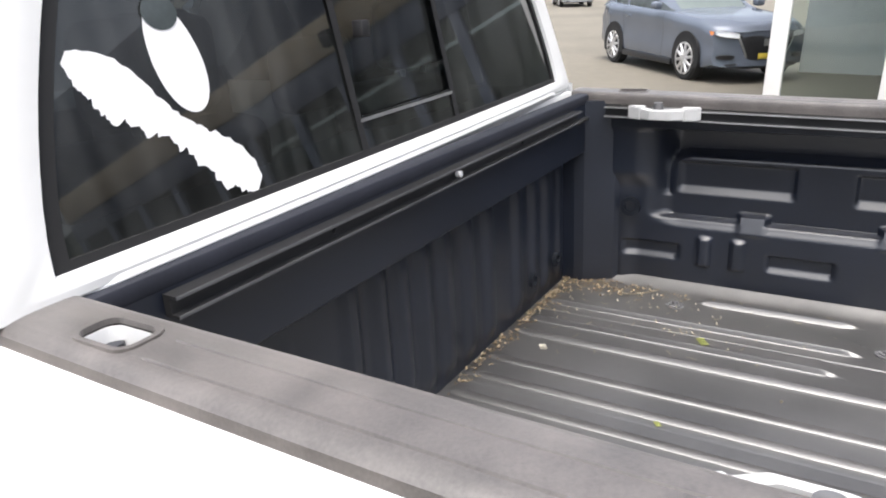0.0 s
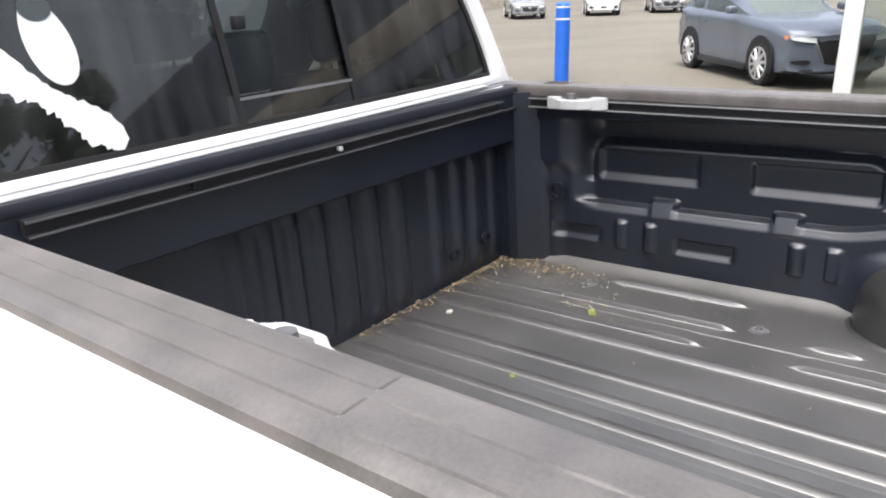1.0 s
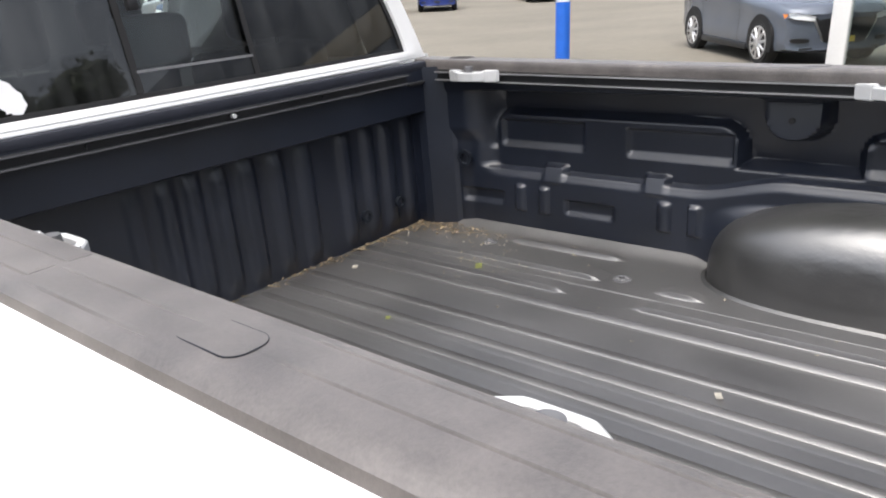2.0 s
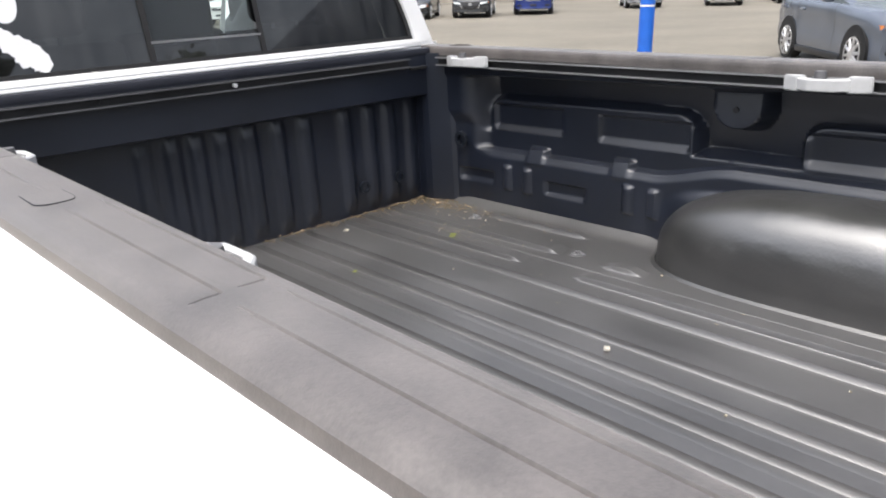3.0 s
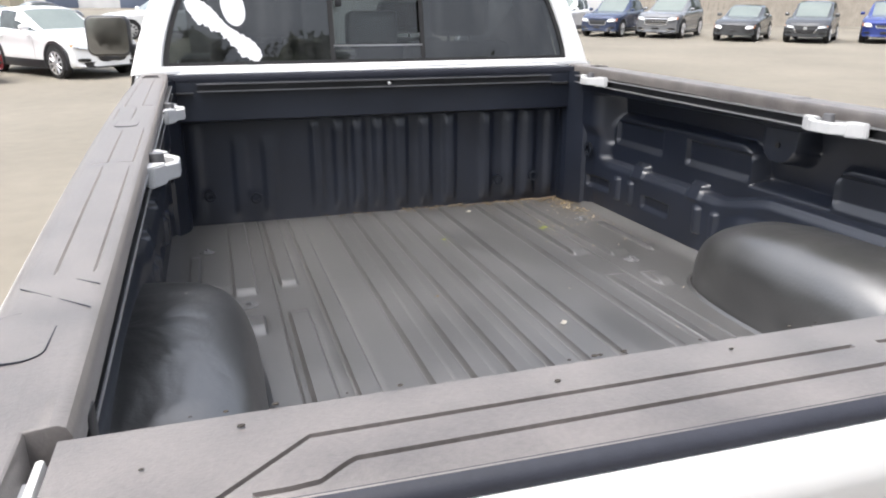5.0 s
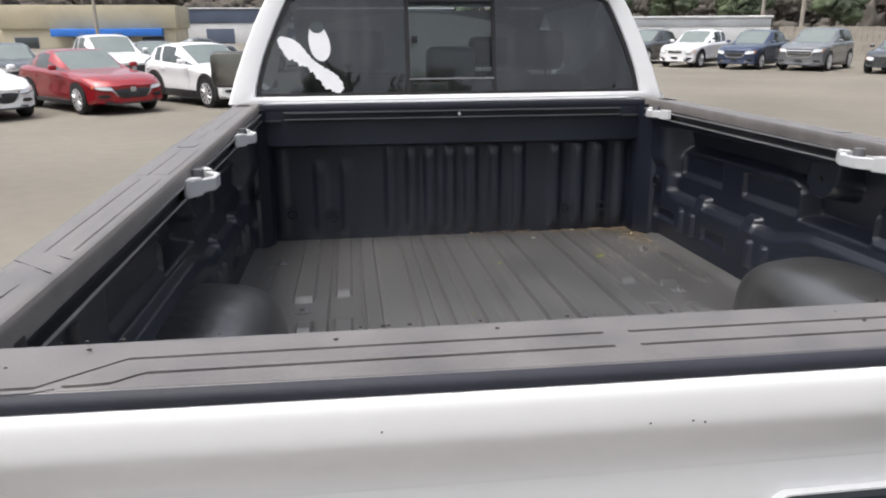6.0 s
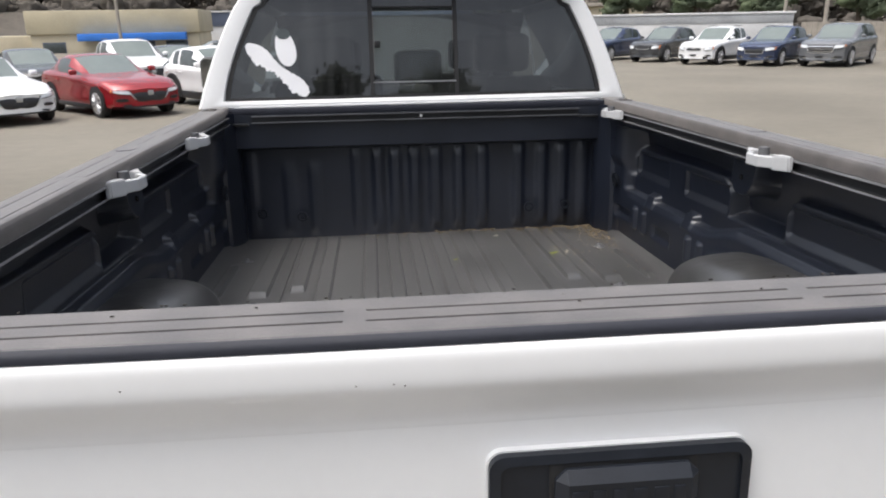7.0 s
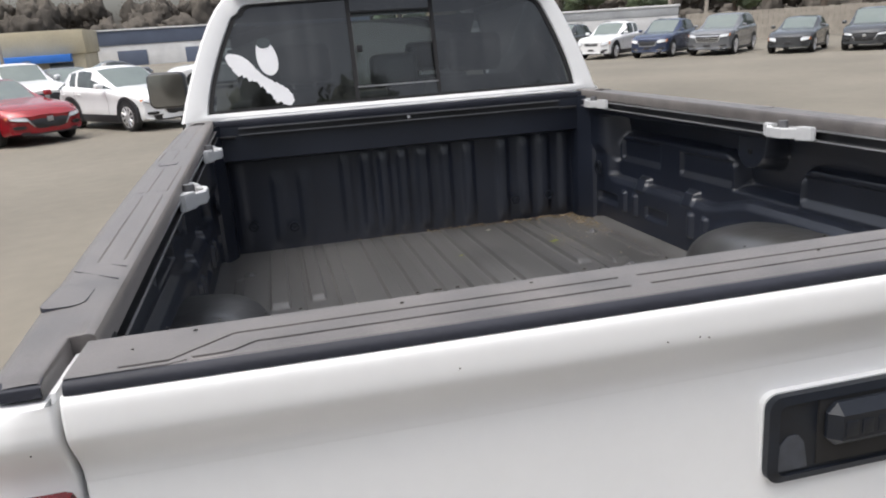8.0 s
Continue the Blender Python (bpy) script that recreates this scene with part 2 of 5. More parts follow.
# bed floor: narrow raised ribs (x from, to, y from, to), the same on both sides
FLOOR_RIBS = [(0.026, 0.07, -2.6, 0.03), (0.1225, 0.1665, -2.6, 0.03), (0.22, 0.265, -2.6, 0.03), (0.385, 0.433, -2.6, 0.03),
            (0.479, 0.529, -2.6, -0.98), (0.479, 0.529, -0.74, 0.03), (0.605, 0.668, -0.785, 0.03), (0.772, 0.8, -0.77, -0.385), (0.6, 0.642, -1.085, -0.99)]


def floor_z(x, y):
    a, high, foot = abs(x), 0.0, 0.0
    for x0, x1, y0, y1 in FLOOR_RIBS:
        if x0 - 0.02 < a < x1 + 0.02 and y0 - 0.05 < y < y1 + 0.05:
            ends = band(y, y0, y1, 0.06)
            high = max(high, band(a, x0, x1, 0.005) * ends)
            foot = max(foot, (1 - abs(min(abs(a - x0), abs(a - x1)) - 0.0065) / 0.004) * ends if not x0 < a < x1 else 0.0)
    crease = 0.006 * band(a, 0.5495, 0.5545, 0.003)
    up = 0.03 * clamp((a - 0.82) / 0.05) ** 2
    return 0.861 + 0.0125 * high - 0.0025 * foot - crease + up


xs = [s * (e + d) for s in (-1, 1) for c in FLOOR_RIBS for e in c[:2] for d in (-0.0105, -0.0065, -0.0025, 0.0025, 0.0065, 0.0105)]
xs += [s * v for s in (-1, 1) for v in (0.5475, 0.5495, 0.552, 0.5545, 0.5565)]
ys = [e + d for c in FLOOR_RIBS for e in c[2:] if -2.5 < e < 0.1 for d in (-0.03, -0.015, 0, 0.015, 0.03)]
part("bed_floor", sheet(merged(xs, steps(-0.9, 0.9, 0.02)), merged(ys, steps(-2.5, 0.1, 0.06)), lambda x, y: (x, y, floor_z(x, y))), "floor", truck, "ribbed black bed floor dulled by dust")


# side walls, pressed with panels, ledge, fingers and bosses
def soft_box(d, z, d0, d1, z0, z1, r, w):
    """1 inside a rectangle with round corners of radius r, falling to 0 over the width w outside it."""
    u, v = max(d0 + r - d, d - d1 + r), max(z0 + r - z, z - z1 + r)
    gap = math.hypot(max(u, 0), max(v, 0)) + min(max(u, v), 0) - r
    return 1 - ease(0, w, gap)


def wall_x(y, z):
    d = -y
    zl = 1.058 + 0.047 * ease(0.95, 1.22, d) - 0.034 * ease(1.95, 2.2, d)
    dv = z - zl
    # lower wall, a steep rounded shoulder, a narrow shelf and the wall above it
    x = 0.868 - 0.012 * (1 - ease(0.1, 0.16, d))
    inset = 0.012 * ease(-0.004, 0.024, dv) + 0.026 * ease(0.022, 0.031, dv)
    side = ease(0.165, 0.225, d + 0.5 * max(0, 0.07 - max(dv, 0)) ** 2 / 0.07)
    x += inset * side * ease(0.16, 0.25, d - 0.9 * max(0, 0.045 - dv))
    # the box that stands proud at the front corner, cut off slantwise below
    x += (0.839 - x) * ease(1.168, 1.228, z) * (1 - ease(0.142, 0.235, d))
    for y0, y1, z0, z1 in ((0.264, 0.582, 1.158, 1.25), (0.735, 1.056, 1.154, 1.242), (1.392, 1.8, 1.154, 1.243), (1.95, 2.3, 1.15, 1.24)):
        x += 0.015 * band(d, y0, y1, 0.014) * clamp((z - z0 + 0.004) / 0.024) * (1 - ease(z1 - 0.006, z1 + 0.006, z))
    for y0, y1, z0, z1 in ((0.112, 0.28, 0.952, 1.002), (0.533, 0.704, 0.948, 1.0)):
        x += 0.013 * band(d, y0, y1, 0.012) * clamp((z - z0 + 0.003) / 0.02) * (1 - ease(z1 - 0.006, z1 + 0.004, z))
    for c in (0.356, 0.451, 0.875, 0.968):
        x -= 0.014 * band(d, c - 0.017, c + 0.017, 0.012) * ease(0.938, 0.95, z) * (1 - ease(1.026, 1.042, z))
    for y0, y1 in ((0.445, 0.523), (0.803, 0.875)):
        x += (0.864 + 0.42 * clamp(dv) - x) * band(d, y0, y1, 0.012) * band(dv, -0.006, 0.05, 0.012)
    # a hollow under the rail and round the fixing boss, whose back leans in towards the rail
    pads = max(soft_box(d, z, 0.25, 1.062, 0.5, 1.262, 0.05, 0.036), soft_box(d, z, 1.393, 2.42, 0.5, 1.258, 0.05, 0.036), 1 - ease(1.142, 1.172, z))
    foot = 1.285 - 0.11 * band(d, 1.1, 1.355, 0.06)
    x += 0.062 * (1 - 0.45 * clamp((z - foot) / (1.36 - foot))) * (1 - pads) * ease(0.2, 0.27, d)
    x = min(x, 0.978 - 0.2 * max(0, z - 1.17) - 0.0115 * d * d * clamp((z - 0.9) / 0.4))
    boss = soft_box(d, z, 1.15, 1.286, 1.252, 1.5, 0.06, 0.022)
    x += (0.856 + 0.1 * (z - 1.25) - x) * boss
    x += (0.836 - x) * ease(1.345, 1.362, z)
    # the foot of the wall runs into the wheel well with a hollow curve
    away = ((abs(d - 1.55) / 0.52) ** 2.22 + (max(0, z - 0.863) / 0.242) ** 2.86) ** 0.42
    x -= 0.035 * (1 - clamp((away - 0.97) / 0.2)) ** 2 * (1 - ease(1.02, 1.07, z))
    return x


def wall_point(y, v, s):
    """A point of the side wall; the rows of its mesh follow the ledge."""
    lift = 0.047 * ease(0.95, 1.22, -y) - 0.034 * ease(1.95, 2.2, -y)
    z = v + lift * ease(0.9, 1.04, v) * (1 - ease(1.1, 1.27, v))
    return (s * wall_x(y, z), y, z)


zs = steps(0.875, 1.41, 0.004)
for side, s in (("right", 1), ("left", -1)):
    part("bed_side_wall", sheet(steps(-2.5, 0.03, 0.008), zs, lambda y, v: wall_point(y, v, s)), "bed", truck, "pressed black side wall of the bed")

# wheel wells: long rounded humps
def well(s):
    def e(c, p):
        return math.copysign(abs(c) ** p, c)

    def f(u, v):
        cu, su = math.cos(u), math.sin(u)
        grow, lift = (1.07, -0.004) if v < -0.05 else (1.02, 0.0035) if v < 0 else (1.0, 0.0)
        cv, sv = math.cos(max(v, 0)), math.sin(max(v, 0))
        p = Vector((0.9 - 0.27 * grow * e(cv, 0.44) * e(cu, 0.66), -1.55 + 0.52 * (grow - (grow - 1) * 0.5) * e(cv, 0.9) * e(su, 0.62), 0.863 + lift + 0.242 * e(sv, 0.64)))
        dent = (0.002 * noise.noise(p * 9) + 0.0015 * noise.noise(p * 26) + 0.0008 * noise.noise(p * 70)) * (1 if v > 0.1 else 0)
        return (s * (p.x + dent), p.y, p.z + dent)
    return sheet(steps(-math.pi / 2, math.pi / 2, 0.025), [-0.1, -0.02] + steps(0, math.pi / 2, 0.025), f)


for s in (1, -1):
    part("wheel_well", well(s), "well", truck, "glossy black rounded wheel well")

# front wall of the bed
RIBS = [(-0.79, -0.75, 1.29, 0.012), (-0.625, -0.575, 1.222, 0.009), (-0.51, -0.46, 1.222, 0.009), (-0.317, -0.272, 1.29, 0.014), (-0.223, -0.18, 1.29, 0.02), (-0.144, -0.1, 1.29, 0.022), (-0.055, -0.012, 1.29, 0.022), (0.035, 0.085, 1.29, 0.022), (0.146, 0.19, 1.29, 0.022), (0.253, 0.3, 1.29, 0.022), (0.425, 0.468, 1.29, 0.022), (0.535, 0.578, 1.29, 0.022), (0.626, 0.675, 1.29, 0.022), (0.735, 0.775, 1.29, 0.016)]


def bulkhead_y(x, z):
    y = 0.066
    for x0, x1, top, deep in RIBS:
        if x0 - 0.02 < x < x1 + 0.02:
            y -= 0.72 * deep * band(x, x0 + 0.003, x1 + 0.005, 0.03) * (1 - ease(top - 0.075, top + 0.008, z)) * ease(0.868, 0.93, z)
    y += (-0.0 - y) * ease(1.272, 1.284, z)
    return y


zb = merged(steps(0.86, 1.19, 0.015), steps(1.18, 1.29, 0.004), steps(1.29, 1.43, 0.03))
xb = merged(steps(-0.86, 0.86, 0.02), [v + e for r in RIBS for v in r[:2] for e in (-0.012, -0.006, 0, 0.006, 0.012, 0.018)])
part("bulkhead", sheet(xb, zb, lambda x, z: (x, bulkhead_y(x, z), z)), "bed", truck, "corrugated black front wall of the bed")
bm = block(-0.835, 0.835, -0.002, 0.04, 1.428, 1.4565, 0.006)
part("bulkhead_cap", bm, "lip", truck)
for s in (1, -1):
    corner = [(s * 0.80, 0.03), (s * 0.806, 0.0), (s * 0.842, -0.085), (s * 0.858, -0.10), (s * 0.89, -0.10), (s * 0.89, 0.08), (s * 0.80, 0.08)]
    part("corner_post", prism([(x, y, 0.862) for x, y in corner], (0, 0, 0.575)), "bed", truck, smooth=False)


# deck rails with bright lips
def rail(path_a, path_b, inward):
    """A C-shaped track from a to b; inward points into the bed. Gives the track and its two bright lips."""
    a, b, w = Vector(path_a), Vector(path_b), Vector(inward)
    up = Vector((0, 0, 1))

    def bar(shape):
        return prism([a + w * d + up * z for d, z in shape], b - a)

    body = bar([(-0.02, 0.0), (0.014, 0.0), (0.014, -0.004), (0.0, -0.004), (0.0, -0.027), (0.014, -0.027), (0.014, -0.031), (-0.02, -0.031)])
    return body, bar([(0.014, 0.0), (0.0155, 0.0), (0.0155, -0.0045), (0.014, -0.0045)]), bar([(0.014, -0.0265), (0.0155, -0.0265), (0.0155, -0.031), (0.014, -0.031)])


for a, b, w in (((0.818, -0.06, 1.4245), (0.818, -2.40, 1.386), (-1, 0, 0)), ((-0.83, -0.06, 1.4245), (-0.8, -2.40, 1.386), (1, 0, 0)), ((-0.73, -0.012, 1.425), (0.71, -0.012, 1.425), (0, -1, 0))):
    body, lip_up, lip_low = rail(a, b, w)
    track = part("deck_rail", body, "rail", truck, "black track for sliding cleats", smooth=False)
    worn = "edge" if w[0] else "dull"
    part("rail_lip", lip_up, worn, track, "worn metal edge", smooth=False)
    part("rail_lip", lip_low, worn, track, "worn metal edge", smooth=False)
part("rail_end_stop", block(-0.812, -0.779, -2.425, -2.398, 1.35, 1.39, 0.003), "black", truck)
part("rail_end_stop", block(0.797, 0.825, -2.425, -2.398, 1.35, 1.39, 0.003), "black", truck)
part("rail_bolt", rod((0.0, -0.03, 1.41), (0.0, -0.018, 1.41), 0.0065), "cleat", truck, "small white bolt head")
for x in (-0.4, 0.33):
    part("rail_bolt", rod((x, -0.02, 1.41), (x, -0.016, 1.41), 0.005), "black", truck)
for x0, x1 in ((-0.83, -0.745), (0.72, 0.80)):
    part("rail_bracket", block(x0, x1, -0.016, 0.0, 1.383, 1.393, 0.002), "rail", truck)

# caps on the side rails, with moulded grooves (x from, to, y from, to; on the left, mirrored on the right)
G = 0.0018


TAPER = {-1: 0.0115, 1: 0.005}


def untaper(x, y):
    """The x on the cap's front section of a point that lies at x at the distance y back."""
    w = clamp((x - 0.79) / 0.09)
    return x + (1 - w) * 0.02 * abs(y) + w * 0.0115 * y * y


CAP_GROOVES = []
for y0, y1, lines, ends in ((-0.945, -0.19, (0.857, 0.897), ((0.832, 0.857), (0.868, 0.897))), (-1.19, -0.972, (0.857, 0.895), ()), (-1.668, -1.32, (0.814, 0.853), ((0.814, 0.839), (0.853, 0.88))), (-2.2, -1.7, (0.806, 0.842), ())):
    ym = (y0 + y1) / 2
    CAP_GROOVES += [(untaper(x, ym) - G, untaper(x, ym) + G, y0, y1) for x in lines]
    CAP_GROOVES += [(untaper(x0, ym), untaper(x1, ym), y0 - G, y0 + G) for x0, x1 in ends]
POCKET = (0.852, 0.9, -0.163, -0.083)
CAP_SECTION = [(0.829, -0.034), (0.828, -0.009), (0.831, -0.002), (0.836, 0.0), (0.848, 0.0008), (0.872, 0.0012), (0.896, 0.0006), (0.909, -0.0008), (0.919, -0.0035), (0.926, -0.009), (0.929, -0.022)]


def cap_section(q):
    """Point of the cap's cross-section: q from 0 to 10 along its corners."""
    i = min(int(q), len(CAP_SECTION) - 2)
    (x0, z0), (x1, z1) = CAP_SECTION[i], CAP_SECTION[i + 1]
    return x0 + (x1 - x0) * (q - i), z0 + (z1 - z0) * (q - i)


def cap_param(x):
    for i in range(3, len(CAP_SECTION) - 1):
        x0, x1 = CAP_SECTION[i][0], CAP_SECTION[i + 1][0]
        if x0 <= x <= x1:
            return i + (x - x0) / (x1 - x0)
    return 3.0


def cap_point(q, y, s):
    x, dz = cap_section(q)
    groove = 0.0
    for x0, x1, y0, y1 in CAP_GROOVES:
        if x0 - 0.0003 <= x <= x1 + 0.0003 and y0 - 0.0003 <= y <= y1 + 0.0003:
            w = min(x - x0, x1 - x, y - y0, y1 - y)
            groove = max(groove, clamp(w / 0.002))
    w = clamp((x - 0.831) / 0.098)
    x -= TAPER[s] / TAPER[-1] * ((1 - w) * 0.02 * abs(min(y, 0)) + w * 0.0115 * y * y)
    if y < -2.478:
        x = max(x, 0.803 + 0.012 * w)
    drop = 0.003 * ease(2.562, 2.58, -y) ** 2
    ahead = 0.016 * ease(0.7, 1.0, w) * clamp((-2.48 - y) / 0.1)
    return (s * x, y + ahead, cap_z(y) + dz - 0.0032 * groove - drop)


qs = merged([0, 1, 2, 3, 4, 5, 6, 7, 8, 9, 10], [cap_param(v) for g in CAP_GROOVES for v in (g[0], (g[0] + g[1]) / 2, g[1]) if 0.84 < v < 0.925], [cap_param(POCKET[0]), cap_param(POCKET[1])], steps(0, 10, 0.5))
yc = merged([v for g in CAP_GROOVES for v in (g[2], (g[2] + g[3]) / 2, g[3])], steps(-2.58, 0.052, 0.05), steps(-2.58, -2.54, 0.008), POCKET[2:], [-2.4795, -2.477])
hole = (cap_param(POCKET[0]), cap_param(POCKET[1]))
for s in (1, -1):
    def in_pocket(q, y):
        return hole[0] < q < hole[1] and POCKET[2] < y < POCKET[3]
    cap = part("rail_cap", sheet(qs, yc, lambda q, y: cap_point(q, y, s), in_pocket), "cap", truck, "grained dark grey plastic cap on the bed rail")
    o, i = rounded(0.846, 0.906, -0.169, -0.077, 0.02), rounded(0.852, 0.9, -0.163, -0.083, 0.016)
    z = cap_z(-0.12)
    part("pocket_rim", ring([(s * x, y) for x, y in o], [(s * x, y) for x, y in i], z - 0.004, z + 0.0028), "cap", cap, smooth=False)
    part("stake_pocket", ring([(s * x, y) for x, y in i], [(s * (x * 0.97 + 0.026), y * 0.97 - 0.0036) for x, y in i], z - 0.09, z - 0.006), "white", cap, "white painted stake pocket", smooth=False)
    for y0, y1 in ((-1.293, -1.203), (-2.385, -2.287)):
        x0, x1 = (0.833, 0.878) if y0 > -2 else (0.811, 0.859)
        shift = (TAPER[-1] - TAPER[s]) * y0 * y0
        x0, x1 = x0 + shift, x1 + shift
        z = cap_z((y0 + y1) / 2)
        part("pocket_gap", ring([(s * x, y) for x, y in rounded(x0, x1, y0, y1, 0.018)], [(s * x, y) for x, y in rounded(x0 + 0.001, x1 - 0.001, y0 + 0.001, y1 - 0.001, 0.016)], z - 0.004, z + 0.0013), "lip", cap, "dark joint round a pocket cover", smooth=False)
        lid = prism([(s * x, y, z - 0.003) for x, y in rounded(x0 + 0.001, x1 - 0.001, y0 + 0.001, y1 - 0.001, 0.016)], (0, 0, 0.0044))
        part("pocket_cover", lid, "cap", cap, smooth=False)
    # slanting grooves ahead of the rear cover, their shade laid on as dark raised bars
    for x0, ya, x1, yb in ((0.825, -2.206, 0.791, -2.236), (0.856, -2.228, 0.791, -2.292)):
        shift = (TAPER[-1] - TAPER[s]) * ya * ya
        z = cap_z((ya + yb) / 2) + 0.0004
        part("cap_groove", prism([(s * (x + shift), y + g, z) for x, y, g in ((x0, ya, 0.0009), (x1, yb, 0.0009), (x1, yb, -0.0009), (x0, ya, -0.0009))], (0, 0, 0.0007)), "lip", cap, smooth=False)


def along(pts, q):
    """A smooth curve through points, q counting along them."""
    i = min(int(q), len(pts) - 2)
    t = q - i
    a, b, c, d = (pts[max(0, min(len(pts) - 1, k))] for k in (i - 1, i, i + 1, i + 2))
    return tuple(0.5 * (2 * b[n] + (c[n] - a[n]) * t + (2 * a[n] - 5 * b[n] + 4 * c[n] - d[n]) * t * t + (3 * b[n] - a[n] - 3 * c[n] + d[n]) * t ** 3) for n in range(len(b)))


# white bedsides
BEDSIDE = [(0.915, 1.444), (0.928, 1.443), (0.938, 1.436), (0.947, 1.42), (0.956, 1.39), (0.968, 1.33), (0.985, 1.25), (0.999, 1.17), (1.006, 1.12), (1.0, 1.09), (1.0, 1.0), (0.998, 0.85), (0.985, 0.7), (0.96, 0.56)]


GATE = [(-2.53, 1.394), (-2.585, 1.397), (-2.6, 1.3985), (-2.606, 1.397), (-2.609, 1.391), (-2.6105, 1.38), (-2.611, 1.367), (-2.609, 1.358), (-2.602, 1.346), (-2.594, 1.334), (-2.588, 1.322), (-2.586, 1.31), (-2.5865, 1.295), (-2.594, 1.2), (-2.604, 1.05), (-2.6, 0.78)]


def gate_y(z):
    """How far back the pressed skin of the tail stands at a height."""
    for (y0, z0), (y1, z1) in zip(GATE[4:], GATE[5:]):
        if z >= z1:
            return y0 + (y1 - y0) * clamp((z0 - z) / (z0 - z1))
    return GATE[-1][0]


def bedside(s):
    """The outer side, wrapped round the rear corner to the tailgate's edge."""
    def f(i, v):
        x, z = along(BEDSIDE, i)
        y = max(v, -2.56)
        x -= TAPER[s] * y * y * clamp((z - 0.9) / 0.4)
        z += 0.0195 * y * clamp((z - 0.9) / 0.5)
        if v < -2.56:
            k = min((-2.56 - v) / 0.08, 1)
            back = gate_y(z) + 0.014
            x, y = x - 0.05 * (1 - math.cos(k * math.pi / 2)), -2.56 + (back + 2.56) * math.sin(k * math.pi / 2)
            if v < -2.64:
                x += (0.797 - x) * clamp((-2.64 - v) / 0.1)
            if v < -2.74:
                turn = clamp((-2.74 - v) / 0.04)
                x, y = 0.797 - 0.0045 * math.sin(turn * math.pi / 2), y + 0.006 * (1 - math.cos(turn * math.pi / 2)) + 0.05 * clamp((-2.78 - v) / 0.02)
        return (s * x, y, z)
    def in_arch(i, v):
        return math.hypot(v + 1.53, along(BEDSIDE, i)[1] - 0.42) < 0.49
    return sheet(steps(0, len(BEDSIDE) - 1, 0.125), merged(steps(-2.56, 0.02, 0.06), steps(-2.64, -2.56, 0.01), steps(-2.74, -2.64, 0.02), steps(-2.8, -2.74, 0.01), steps(-2.05, -1.0, 0.02)), f, in_arch)


for s in (1, -1):
    side = part("bedside", bedside(s), "white", truck, "white painted outer side of the bed")
    part("rear_jamb", block(s * 0.7925, s * 0.7995, -2.54, -2.484, 0.75, 1.398, 0.003), "white", truck, "white jamb beside the tailgate")
    part("rear_jamb", block(s * 0.7925, s * 0.7985, -2.58, -2.486, 1.37, 1.4, 0.0025), "white", truck)
    part("taillight", block(s * 0.797, s * (0.975 - TAPER[s] * 6.6), -2.588, -2.5, 0.98, 1.302, 0.008), "red_lens", truck, "dark red tail lamp")
    foot = [(0.8, -2.5), (0.8, -2.592), (0.822, -2.591), (0.845, -2.584), (0.862, -2.568), (0.868, -2.5)]
    part("corner_flange", prism([(s * (x + (TAPER[-1] - TAPER[s]) * 6.5 * (x > 0.81)), y, 1.36) for x, y in foot], (0, 0, 0.0335)), "white", truck)
    part("bed_rear_post", block(s * 0.79, s * 0.86, -2.5, -2.47, 0.86, 1.39, 0.004), "bed", truck)
    w0, w1 = 0.8025, 0.925 - TAPER[s] * 6.7
    edge = sheet([0, 1, 2, 3, 4, 5], steps(w0, w1, 0.01), lambda v, x: (s * x, (-2.57, -2.578, -2.583, -2.584, -2.583, -2.57)[int(v)] + 0.016 * ease(w0 + 0.035, w1, x), cap_z(-2.58) + (-0.001, -0.0025, -0.005, -0.009, -0.0145, -0.016)[int(v)]))
    part("cap_edge", edge, "lip", truck, "dark rear edge of the rail cap")

# tailgate
def gate_skin(q, x):
    y, z = along(GATE, q)
    past = abs(x) - 0.784
    if past > 0:
        x, y = math.copysign(0.784 + 0.003 * math.sin(min(past / 0.01, 1) * math.pi / 2), x), y + 0.003 * (1 - math.cos(min(past / 0.01, 1) * math.pi / 2)) + max(0, past - 0.01) * 6
    return (x, y + 0.012 * (x / 0.784) ** 2, z)


gate = part("tailgate", sheet(steps(0, len(GATE) - 1, 0.2), merged(steps(-0.784, 0.784, 0.03), [s * v for s in (-1, 1) for v in (0.7865, 0.789, 0.7915, 0.794, 0.804)]), gate_skin), "white", truck, "white painted tailgate, closed")
bm = block(-0.776, 0.776, -2.55, -2.495, 0.8, 1.392, 0.006)
part("inner_panel", bm, "bed", gate)


def gate_row(kind, x):
    a = abs(x)
    if kind == "in":
        return -2.53 - 0.046 * clamp((a - 0.645) / 0.054)
    return -2.56 - 0.017 * clamp((a - 0.625) / 0.022)


def gate_point(v, x):
    a = abs(x)
    yi, yo = gate_row("in", x), min(gate_row("out", x), gate_row("in", x) - 0.006)
    g = 0.0055
    rows = [(-2.487, -0.03), (-2.487, -0.006), (-2.490, -0.001), (yi + 0.012, 0.0), (yi + 0.0024, 0.0), (yi + 0.0017, -g), (yi - 0.0017, -g), (yi - 0.0024, 0.0), (yo + 0.0024, 0.0), (yo + 0.0017, -g), (yo - 0.0017, -g), (yo - 0.0024, 0.0), (-2.590, -0.0005), (-2.594, -0.001), (-2.596, -0.003), (-2.596, -0.012)]
    v = int(v)
    y, dz = rows[v]
    gap_mid = 0.224 < a < 0.247
    if v in (5, 6) and (a > 0.74 or gap_mid) or v in (9, 10) and (a > 0.678 or gap_mid):
        dz = 0.0
    return (x, y + 0.012 * (x / 0.784) ** 2 * (1 if v > 11 else 0), 1.4125 + dz)


